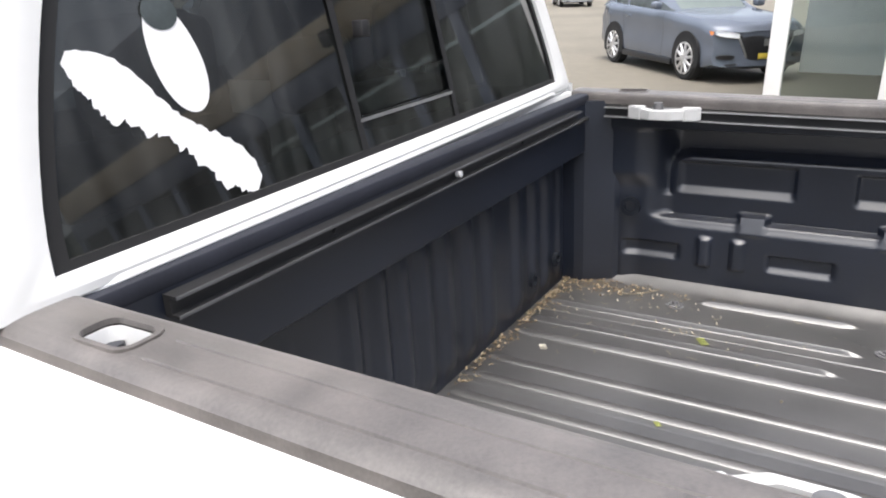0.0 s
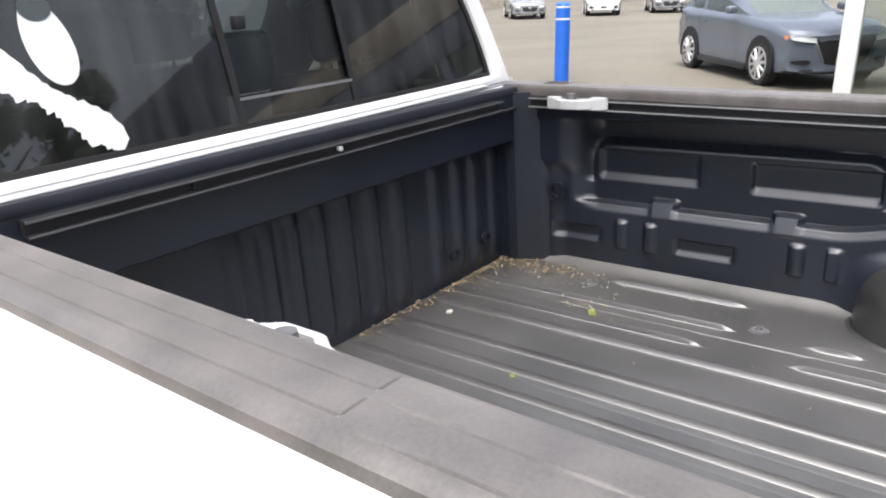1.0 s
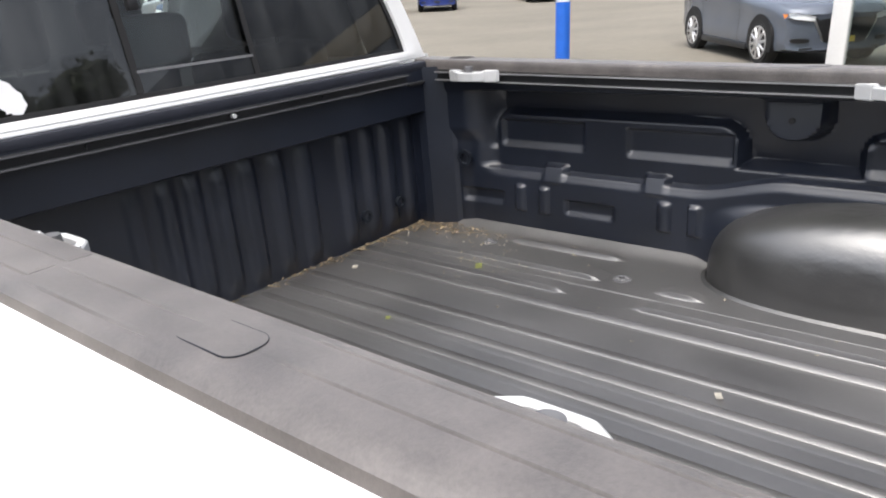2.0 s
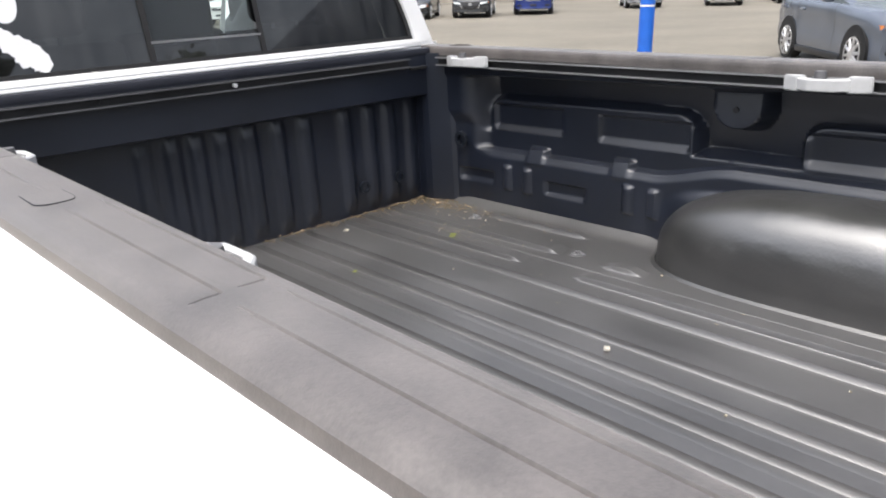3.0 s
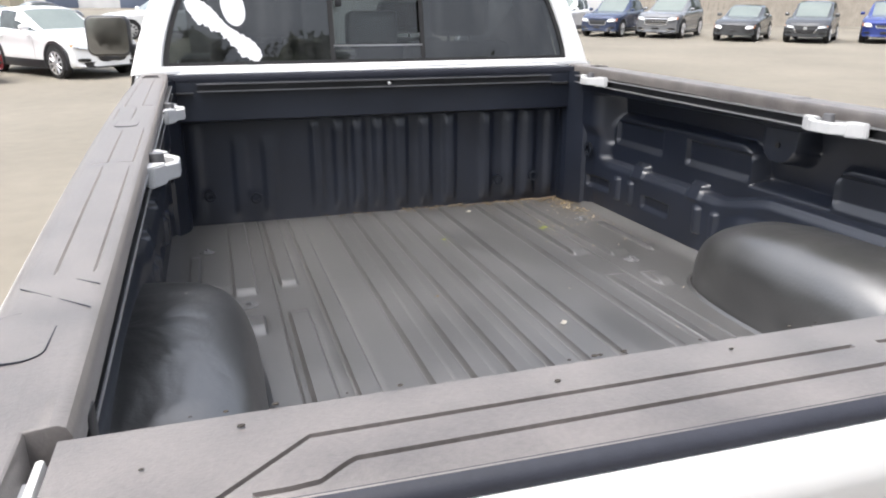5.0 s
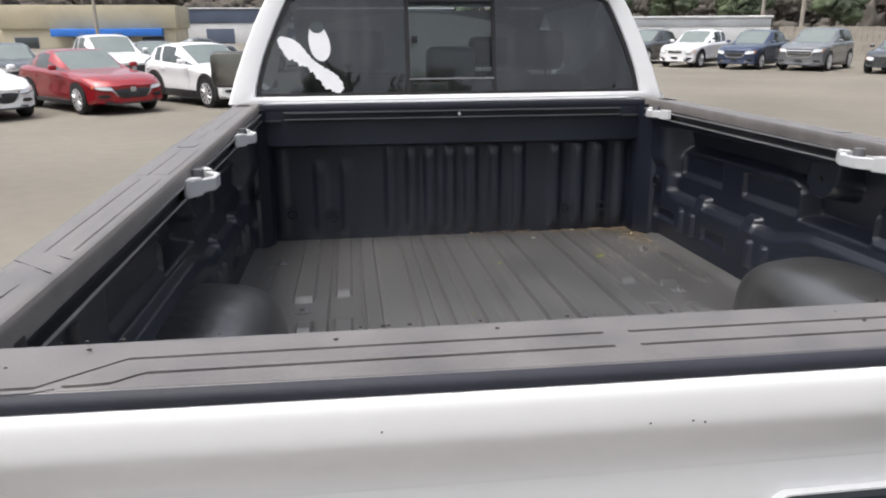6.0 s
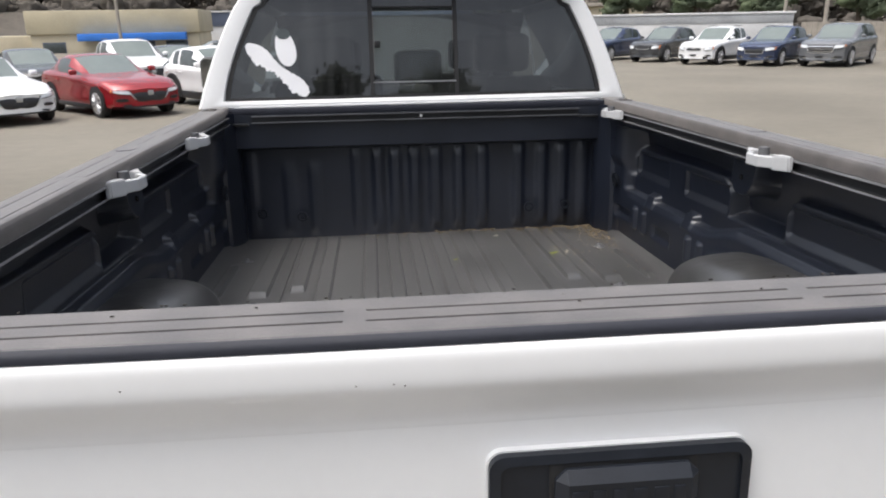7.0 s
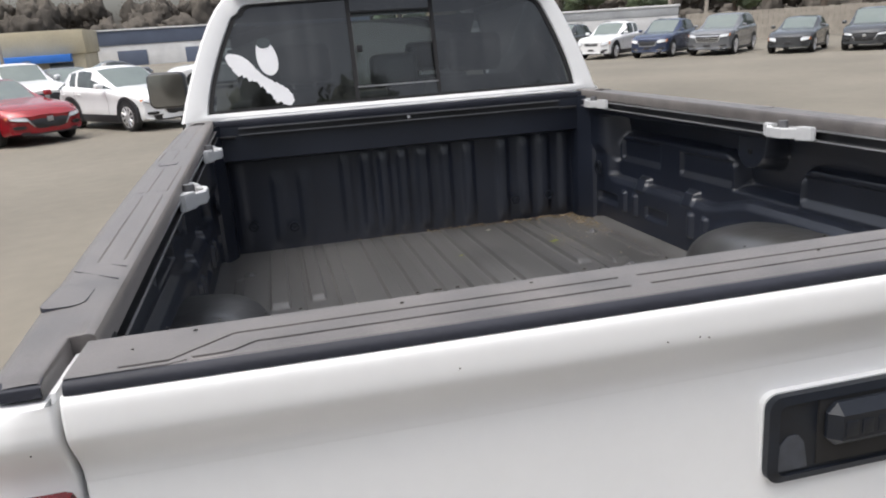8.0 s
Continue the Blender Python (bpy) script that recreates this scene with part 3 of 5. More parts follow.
gx = merged(steps(-0.784, 0.784, 0.02), [s * v for s in (-1, 1) for v in (0.222, 0.2245, 0.2465, 0.249, 0.62, 0.63, 0.645, 0.66, 0.676, 0.68, 0.699, 0.739, 0.742)])
part("tailgate_cap", sheet(list(range(16)), gx, gate_point), "cap", gate, "grained dark plastic cap with two grooves")
part("cap_edge", sheet([0, 1, 2, 3, 4, 5], steps(-0.784, 0.784, 0.03), lambda v, x: (x, (-2.592, -2.598, -2.6015, -2.6025, -2.602, -2.59)[int(v)] + 0.012 * (x / 0.784) ** 2, (1.4118, 1.4106, 1.407, 1.403, 1.3995, 1.3985)[int(v)])), "lip", gate, "dark rear edge of the tailgate cap")

# handle in a black bezel; worn lettering stands as plain bars
BEZEL = (-0.11, 0.16, 1.176, 1.279)
x0, x1, z0, z1 = BEZEL
bm = prism([(x, -2.565, z) for x, z in rounded(x0, x1, z0, z1, 0.016)], (0, -0.031, 0))
part("handle_bezel", bm, "handle", gate, "satin black handle bezel")
frame_ring = ring(rounded(x0, x1, z0, z1, 0.016), rounded(x0 + 0.011, x1 - 0.011, z0 + 0.009, z1 - 0.009, 0.01), 0, 0.004)
for v in frame_ring.verts:
    if v.co.z > 0.002 and not (x0 + 0.005 < v.co.x < x1 - 0.005 and z0 + 0.004 < v.co.y < z1 - 0.004):
        v.co.z -= 0.003
part("bezel_rim", frame_ring, "handle", gate).matrix_local = Matrix(((1, 0, 0, 0), (0, 0, -1, -2.596), (0, 1, 0, 0), (0, 0, 0, 1)))
part("bezel_edge", ring(rounded(x0 - 0.0018, x1 + 0.0018, z0 - 0.0018, z1 + 0.0018, 0.017), rounded(x0, x1, z0, z1, 0.016), 0, 0.008), "white", gate, smooth=False).matrix_local = Matrix(((1, 0, 0, 0), (0, 0, -1, -2.58), (0, 1, 0, 0), (0, 0, 0, 1)))
part("handle_recess", block(-0.05, 0.103, -2.5985, -2.58, 1.19, 1.272, 0.003), "gap", gate)
part("pull_handle", block(-0.046, 0.1, -2.618, -2.592, 1.216, 1.267, 0.011, seg=1), "handle", gate, smooth=False)
for k, w in enumerate((0.016, 0.014, 0.013, 0.014, 0.016, 0.012)):
    x = -0.032 + k * 0.0205
    part("raised_bar", block(x, x + w, -2.6192, -2.617, 1.231, 1.249, 0.0008), "handle", gate)
part("key_lock", rod((0.127, -2.602, 1.205), (0.127, -2.594, 1.205), 0.0085), "steel", gate, "small round steel lock")
cup = [(-0.098, 1.19), (-0.06, 1.19), (-0.066, 1.222), (-0.074, 1.231), (-0.086, 1.231), (-0.096, 1.221)]
part("finger_cup", prism([(x, -2.594, z) for x, z in cup], (0, -0.0035, 0)), "cup", gate, "dull grey finger cup", smooth=False)
for ob in gate.children:
    if ob.name.split("_")[0] in ("handle", "bezel", "pull", "raised", "key", "finger"):
        ob.location.y -= 0.008

# bolts, hooks and rings of the bed
for x, y in ((0.731, -0.313), (-0.748, -0.312), (0.642, -0.851), (-0.635, -0.885)):
    z = floor_z(x, y)
    bm = rod((x, y, z - 0.002), (x, y, z + 0.003), 0.026, seg=24)
    rod((x, y, z + 0.002), (x, y, z + 0.006), 0.018, 0.016, 20, bm)
    rod((x, y, z + 0.005), (x, y, z + 0.013), 0.009, 0.008, 6, bm)
    part("floor_bolt", bm, "knob", truck, "dusty bolt with a round washer", smooth=False)


def hook_ring(centre, axis, r=0.022):
    bm = bmesh.new()
    m = Matrix.Translation(centre) @ Vector(axis).to_track_quat("Z", "Y").to_matrix().to_4x4()
    ring([(r * math.cos(a), r * math.sin(a)) for a in steps(0, 2 * math.pi * 19 / 20, 2 * math.pi / 20)], [(0.62 * r * math.cos(a), 0.62 * r * math.sin(a)) for a in steps(0, 2 * math.pi * 19 / 20, 2 * math.pi / 20)], -0.006, 0.006, bm)
    bm.transform(m)
    return bm


for x, z in ((-0.548, 0.966), (-0.724, 0.985), (0.496, 0.973), (0.667, 0.979)):
    part("tie_down_ring", hook_ring((x, 0.034, z), (0, 1, 0)), "handle", truck)
for s in (1, -1):
    part("tie_down_ring", hook_ring((s * 0.846, -0.135, 1.115), (1, 0, 0), 0.03), "handle", truck)
    part("wall_hole", rod((s * 0.866, -1.216, 1.3), (s * 0.8565, -1.216, 1.3), 0.008), "gap", truck)
    part("wall_hole", rod((s * 0.8535, -0.085, 1.325), (s * 0.8495, -0.085, 1.325), 0.005), "gap", truck)


# ---- cab ----
def outline_x(z):
    pts = ((0.5, 0.985), (1.0, 1.0), (1.3, 0.985), (1.45, 0.962), (1.56, 0.928), (1.68, 0.884), (1.8, 0.832), (1.9, 0.778), (1.95, 0.735), (1.98, 0.67))
    for (z0, x0), (z1, x1) in zip(pts, pts[1:]):
        if z <= z1:
            return x0 + (x1 - x0) * clamp((z - z0) / (z1 - z0))
    return pts[-1][1]


def window_x(z):
    return 0.842 - 0.168 * ((z - 1.485) / 0.44) ** 1.45


def back_y(x, z):
    return 0.062 + 0.05 * x + 0.012 * x * x + 0.2 * (z - 1.485)


WZ0, WZ1 = 1.487, 1.925
half = []
for z in steps(WZ0, WZ1 - 0.05, 0.04):
    half.append((window_x(z), z))
for k in range(1, 6):
    a = radians(18 * k)
    half.append((window_x(WZ1) - 0.05 + 0.05 * math.cos(a), WZ1 - 0.05 + 0.05 * math.sin(a)))
half += [(x, WZ1 + 0.012 * (1 - (x / 0.63) ** 2)) for x in (0.5, 0.35, 0.2, 0.07)]
WINDOW = half + [(-x, z) for x, z in half[::-1]] + [(x, WZ0) for x in (-0.6, -0.35, -0.1, 0.1, 0.35, 0.6)]


def outer_for(x, z):
    """The cab's outline beyond a point of the window's edge."""
    if z <= WZ0 + 0.001 and abs(x) < 0.84:
        return x * 1.14, 1.456
    if z > WZ1 - 0.005:
        return x * 1.12, 1.985 - 0.03 * (x / 0.7) ** 2
    zz = 1.456 + (z - WZ0) / (WZ1 - WZ0) * (1.975 - 1.456)
    return math.copysign(outline_x(zz), x), zz


def cab_loop(k):
    """Loops from the window's rubber (0) to the cab's rounded outer edge and forward."""
    out = []
    for x, z in WINDOW:
        ox, oz = outer_for(x, z)
        t = (0.0, 0.06, 0.5, 0.86, 0.97, 1.0, 1.0, 1.0)[k]
        px, pz = x + (ox - x) * t, z + (oz - z) * t
        py = back_y(px, pz) - (0.0, 0.010, 0.016, 0.012, -0.004, -0.035, -0.3, -2.2)[k]
        out.append((px, py, pz))
    return out


cab_bm = bmesh.new()
loops = [[cab_bm.verts.new(p) for p in cab_loop(k)] for k in range(7)]
for a, b in zip(loops, loops[1:]):
    for i in range(len(a)):
        j = (i + 1) % len(a)
        cab_bm.faces.new((a[i], a[j], b[j], b[i]))
cab = part("cab_back", cab_bm, "white", truck, "white painted back of the cab")
LEDGE = [(1.30, 0.03), (1.44, -0.005), (1.453, -0.017), (1.4585, -0.021), (1.464, -0.0205), (1.474, -0.012), (1.4835, 0.0), (1.488, 0.012)]
def ledge_point(i, x):
    z, off = LEDGE[int(i)]
    return (x, back_y(x, 1.485) + off + 0.03 * ease(0.77, 0.83, abs(x)) * ease(1.45, 1.47, z), z)
part("window_ledge", sheet(list(range(len(LEDGE))), merged(steps(-0.94, 0.94, 0.06), steps(-0.84, -0.76, 0.01), steps(0.76, 0.84, 0.01)), ledge_point), "white", truck, "white panel under the rear window")
part("cab_lower_back", block(-0.955, 0.955, 0.09, 0.14, 0.6, 1.45, 0.02), "white", truck)
for s in (1, -1):
    part("cab_side", sheet(steps(0.5, 1.47, 0.08), steps(0.10, 2.35, 0.15), lambda z, y: (s * outline_x(z), y, z)), "white", truck, "white cab side with doors")
    part("roof_side", sheet([1.87, 1.9, 1.93, 1.96, 1.98], steps(0.40, 1.75, 0.15), lambda z, y: (s * outline_x(z), y, z)), "white", truck)
    for y0, y1, lean in ((0.99, 1.12, 0.0), (1.95, 2.05, 0.55)):
        part("roof_pillar", sheet(steps(1.45, 1.9, 0.09), [y0, y1], lambda z, y: (s * (outline_x(z) - 0.004), y - lean * (z - 1.45) / 0.45, z)), "white", truck)
    part("side_window", sheet(steps(1.46, 1.9, 0.11), [0.42, 1.0, 1.95], lambda z, y: (s * (outline_x(z) - 0.012), y - (0.5 * (z - 1.46) / 0.45 if y > 1.5 else 0), z)), "pane", truck, "dark tinted side window")
roof = sheet(steps(-0.68, 0.68, 0.1), steps(0.08, 1.6, 0.2), lambda x, y: (x, y, 1.984 - 0.03 * (x / 0.7) ** 2 + 0.03 * math.sin(math.pi * y / 1.7)))
part("roof", roof, "white", truck, "white cab roof")
part("headliner", sheet(steps(-0.75, 0.75, 0.3), steps(0.16, 1.6, 0.4), lambda x, y: (x, y, 1.94)), "leather", truck)
part("windshield", sheet(steps(-0.78, 0.78, 0.2), [1.46, 1.7, 1.92], lambda x, z: (x, 2.15 - 1.25 * (z - 1.46) + 0.1 - 0.25 * x * x, z)), "clear", truck, "clear windshield").visible_shadow = False
part("dashboard", block(-0.85, 0.85, 1.75, 2.3, 1.1, 1.45, 0.05), "leather", truck)
part("cab_floor", block(-0.9, 0.9, 0.14, 2.2, 0.75, 0.8, 0.0), "leather", truck)
bonnet = sheet(steps(-0.9, 0.9, 0.1), steps(2.3, 3.5, 0.15), lambda x, y: (x, y, 1.42 - 0.06 * (x / 0.9) ** 2 - 0.10 * ((y - 2.3) / 1.2) ** 2))
part("bonnet", bonnet, "white", truck)
for s in (1, -1):
    part("front_wing", sheet(steps(0.7, 1.36, 0.11), steps(2.3, 3.5, 0.2), lambda z, y: (s * (0.9 + 0.09 * (1 - (z - 0.7) / 0.7)), y, z)), "white", truck)
part("truck_nose", block(-0.95, 0.95, 3.45, 3.6, 0.6, 1.3, 0.06), "chrome", truck)

# seats with headrests
for x, y, w in ((-0.42, 0.3, 0.25), (0.42, 0.3, 0.25), (-0.4, 1.3, 0.26), (0.4, 1.3, 0.26)):
    part("seat_back", block(x - w, x + w, y, y + 0.16, 0.95, 1.56, 0.05, seg=3), "leather", truck)
    part("headrest", block(x - 0.135, x + 0.135, y, y + 0.1, 1.58, 1.76, 0.04, seg=3), "leather", truck)
    for d in (-0.05, 0.05):
        part("headrest_post", rod((x + d, y + 0.05, 1.54), (x + d, y + 0.05, 1.62), 0.007), "steel", truck)
part("headrest", block(-0.1, 0.13, 0.31, 0.4, 1.53, 1.69, 0.035, seg=3), "leather", truck)

# rear window: three panes, the middle one slides
rear_window = part("rear_window", ring([(x, z) for x, z in WINDOW], [(x * 0.975, WZ0 + 0.012 + (z - WZ0) * 0.95) for x, z in WINDOW], 0, 0.006), "gap", truck, "dark rear window with a sliding middle pane", smooth=False)
for v in rear_window.data.vertices:
    x, z, d = v.co
    v.co = (x, back_y(x, z) - 0.002 + d, z)


def pane(x0, x1, z0, z1, off):
    def f(u, w):
        z = z0 + (z1 - z0) * w
        lim = window_x(z) * 0.985 if z < WZ1 - 0.04 else window_x(z) * 0.985 - 0.03 * ((z - WZ1 + 0.04) / 0.04) ** 2
        x = x0 + (x1 - x0) * u
        x = max(-lim, min(lim, x))
        return (x, back_y(x, z) + off, z)
    return sheet(steps(0, 1, 0.08), steps(0, 1, 0.06), f)


for x0, x1, z0, z1, off, mat in ((-0.86, -0.205, 1.49, 1.922, 0.003, "pane"), (0.175, 0.86, 1.49, 1.922, 0.003, "pane"), (-0.205, 0.175, 1.49, 1.56, 0.003, "pane"), (-0.19, 0.16, 1.56, 1.87, 0.014, "slider"), (-0.205, 0.175, 1.87, 1.93, 0.003, "pane")):
    part("window_pane", pane(x0, x1, z0, z1, off), mat, rear_window)
for x in (-0.205, 0.172):
    part("pane_frame", sheet([0, 1], steps(1.5, 1.925, 0.06), lambda u, z: (x - 0.009 + 0.018 * u, back_y(x, z) - 0.001, z)), "gap", rear_window)
part("slider_edge", sheet([0, 1], steps(-0.2, 0.17, 0.09), lambda u, x: (x, back_y(x, 1.553) - 0.002, 1.549 + 0.007 * u)), "edge", rear_window, "bright lower edge of the sliding pane")
part("slider_edge", sheet([0, 1], steps(-0.2, 0.17, 0.09), lambda u, x: (x, back_y(x, 1.872) - 0.002, 1.868 + 0.008 * u)), "gap", rear_window)
part("slider_latch", block(-0.19, -0.165, 0.05, 0.075, 1.7, 1.73, 0.004), "black", rear_window)

# white vinyl on the glass: a ragged slanted bar with an upright rounded shape on it
def decal(points):
    bm = bmesh.new()
    bm.faces.new([bm.verts.new((x, back_y(x, z) + 0.0016, z)) for x, z in points])
    bmesh.ops.triangulate(bm, faces=bm.faces[:])
    return bm


rng = random.Random(4)
bar_top, bar_low = [], []
tooth = 0.0
for k in range(91):
    t = k / 90
    cx, cz = -0.742 + 0.254 * t, 1.722 - 0.214 * t
    wide = 0.031 + 0.008 * math.sin(9 * t) - 0.022 * (abs(2 * t - 1) ** 5)
    tooth = 0.7 * tooth + rng.choice((-0.004, -0.0025, 0.0, 0.002, 0.0045)) + (-0.006 if k % 13 == 0 else 0)
    rough = wide + tooth * (1 - abs(2 * t - 1) ** 8)
    bar_top.append((cx + 0.64 * (wide + 0.007 * noise.noise((t * 22, 0, 3)) + rng.uniform(-0.001, 0.001)), cz + 0.76 * (wide + 0.007 * noise.noise((t * 25, 5, 3)))))
    bar_low.append((cx - 0.64 * rough, cz - 0.76 * rough))
part("vinyl_bar", decal(bar_top + bar_low[::-1]), "vinyl", rear_window, "white ragged vinyl decal")
shape = []
for k in range(36):
    a = radians(10 * k)
    lx, lz = 0.043 * math.cos(a) * (1.0 - 0.1 * math.sin(a)), 0.078 * math.sin(a)
    shape.append((-0.576 + lx * 0.97 + lz * -0.2, 1.706 + lz * 0.98 + lx * 0.2))
part("vinyl_oval", decal(shape), "vinyl", rear_window, "white rounded vinyl decal")
dark_disc = [(-0.583 + 0.03 * math.cos(radians(15 * k)), 1.765 + 0.023 * math.sin(radians(15 * k))) for k in range(24)]
bm = decal(dark_disc)
for v in bm.verts:
    v.co.y -= 0.001
part("vinyl_cutout", bm, "carglass", rear_window)

# door mirror
mirror = part("door_mirror", block(-1.345, -1.1, 1.84, 1.98, 1.455, 1.685, 0.045, seg=4), "black", truck, "black door mirror")
part("mirror_glass", prism([(x, 1.836, z) for x, z in rounded(-1.33, -1.115, 1.47, 1.67, 0.035)], (0, 0.006, 0)), "mirror", mirror, "grey mirror glass", smooth=False)
part("mirror_arm", block(-1.12, -0.93, 1.88, 1.95, 1.45, 1.52, 0.015), "black", truck)
for s in (1, -1):
    for y in (-1.53, 2.7):
        lip_in, lip_out = [], []
        for a in steps(radians(-8), radians(188), 0.1):
            lip_in.append((y + 0.455 * math.cos(a), 0.42 + 0.455 * math.sin(a)))
            lip_out.append((y + 0.53 * math.cos(a), 0.42 + 0.53 * math.sin(a)))
        loop = lip_in + lip_out[::-1]
        part("wheel_arch_lip", prism([(s * 0.93, p, q) for p, q in loop], (s * 0.078, 0, 0)), "white", truck)
        part("wheel_arch", prism([(s * 0.68, p, q) for p, q in lip_in], (s * 0.26, 0, 0)), "gap", truck, smooth=False)
        wheel = part("wheel", rod((s * 0.66, y, 0.42), (s * 0.965, y, 0.42), 0.41, seg=40), "rubber", truck)
        bm = rod((s * 0.96, y, 0.42), (s * 0.975, y, 0.42), 0.08, seg=20)
        for k in range(6):
            a = radians(60 * k + 15)
            rod((s * 0.968, y, 0.42), (s * 0.968, y + 0.25 * math.cos(a), 0.42 + 0.25 * math.sin(a)), 0.05, 0.035, 8, bm)
        part("rim", bm, "alloy", wheel)
part("rear_bumper", block(-0.95, 0.95, -2.78, -2.62, 0.62, 0.76, 0.03), "chrome", truck)


# ---- tie-down cleats on the deck rails ----
def cleat():
    ob = thing("tie_down_cleat", "light grey plastic tie-down cleat clamped on the bed rail", "cleat", group="cleats on the bed rails")
    half = [(0.1, 0.0), (0.098, 0.011), (0.062, 0.03), (0.03, 0.052)]
    hollow = [(0.062, 0.002), (0.06, 0.008), (0.046, 0.022), (0.022, 0.042)]
    o, i = (line + [(-x, y) for x, y in line[::-1]] for line in (half, hollow))
    bm = ring(o, i, -0.018, 0.011)
    bmesh.ops.bevel(bm, geom=bm.edges[:], offset=0.0025, segments=1, affect="EDGES")
    part("loop", bm, "cleat", ob)
    for side, name in ((1, "wedge"), (-1, "toe")):
        bm = prism([(side * x, y, -0.022) for x, y in ((0.102, 0.0), (0.1, 0.012), (0.06, 0.033), (0.05, 0.028), (0.05, 0.0))], (0, 0, 0.037))
        bmesh.ops.bevel(bm, geom=bm.edges[:], offset=0.003, segments=2, affect="EDGES")
        part(name, bm, "cleat", ob)
    part("clamp_knob", rod((0.014, 0.013, -0.02), (0.014, 0.013, 0.026), 0.018, 0.013, 16), "knob", ob, "grey clamp knob")
    return ob


first = cleat()
spots = ((0.803, -0.235, 1), (0.803, -1.465, 1), (-0.808, -0.755, -1), (-0.8, -1.5, -1))
for n, (x, y, s) in enumerate(spots):
    z = cap_z(y) - 0.042
    place = pose(x, y, z, 0, 0, 90 * s)
    if n == 0:
        first.matrix_world = TRUCK @ place
    else:
        copy_thing(first, TRUCK @ place)


# ---- parked cars ----
CAR_SHAPES = {
    # length, width, height, nose height, bonnet height, belt, windscreen foot and head, rear of roof, foot of rear window, wheel radius, wheelbase
    "suv": (4.55, 1.84, 1.68, 0.9, 1.07, 1.1, 0.78, -0.12, -1.6, -2.1, 0.36, 2.7),
    "big_suv": (5.0, 1.98, 1.77, 1.0, 1.15, 1.17, 0.95, 0.1, -1.85, -2.35, 0.39, 2.98),
    "crossover": (4.4, 1.8, 1.54, 0.84, 1.0, 1.03, 0.72, -0.2, -1.5, -2.05, 0.35, 2.65),
    "sedan": (4.66, 1.8, 1.44, 0.74, 0.93, 0.97, 0.78, -0.2, -1.05, -1.75, 0.34, 2.72),
    "hatch": (4.4, 1.79, 1.46, 0.75, 0.94, 0.98, 0.74, -0.2, -1.35, -1.95, 0.34, 2.7),
    "van": (4.6, 1.76, 1.66, 0.78, 1.02, 1.04, 1.05, 0.1, -1.9, -2.2, 0.33, 2.75),
}
# each face: grille foot, head (below the nose) and half width, lamp inner end and depth, kind of front
FACES = {
    "winged": (0.38, 0.1, 0.265, 0.25, 0.085, "winged"),
    "barred": (0.6, 0.1, 0.27, 0.26, 0.13, "barred"),
    "small": (0.66, 0.07, 0.2, 0.27, 0.15, "small"),
    "split": (0.56, 0.1, 0.23, 0.25, 0.14, "split"),
}


def curve(pts, x):
    """Height through points (x, z) in falling x, with the corners rounded off."""
    def at_x(v):
        for (x0, z0), (x1, z1) in zip(pts, pts[1:]):
            if v >= x1:
                return z0 + (z1 - z0) * clamp((x0 - v) / (x0 - x1))
        return pts[-1][1]
    return sum(at_x(max(pts[-1][0], min(pts[0][0], x + k * 0.035))) for k in (-2, -1, 0, 1, 2)) / 5


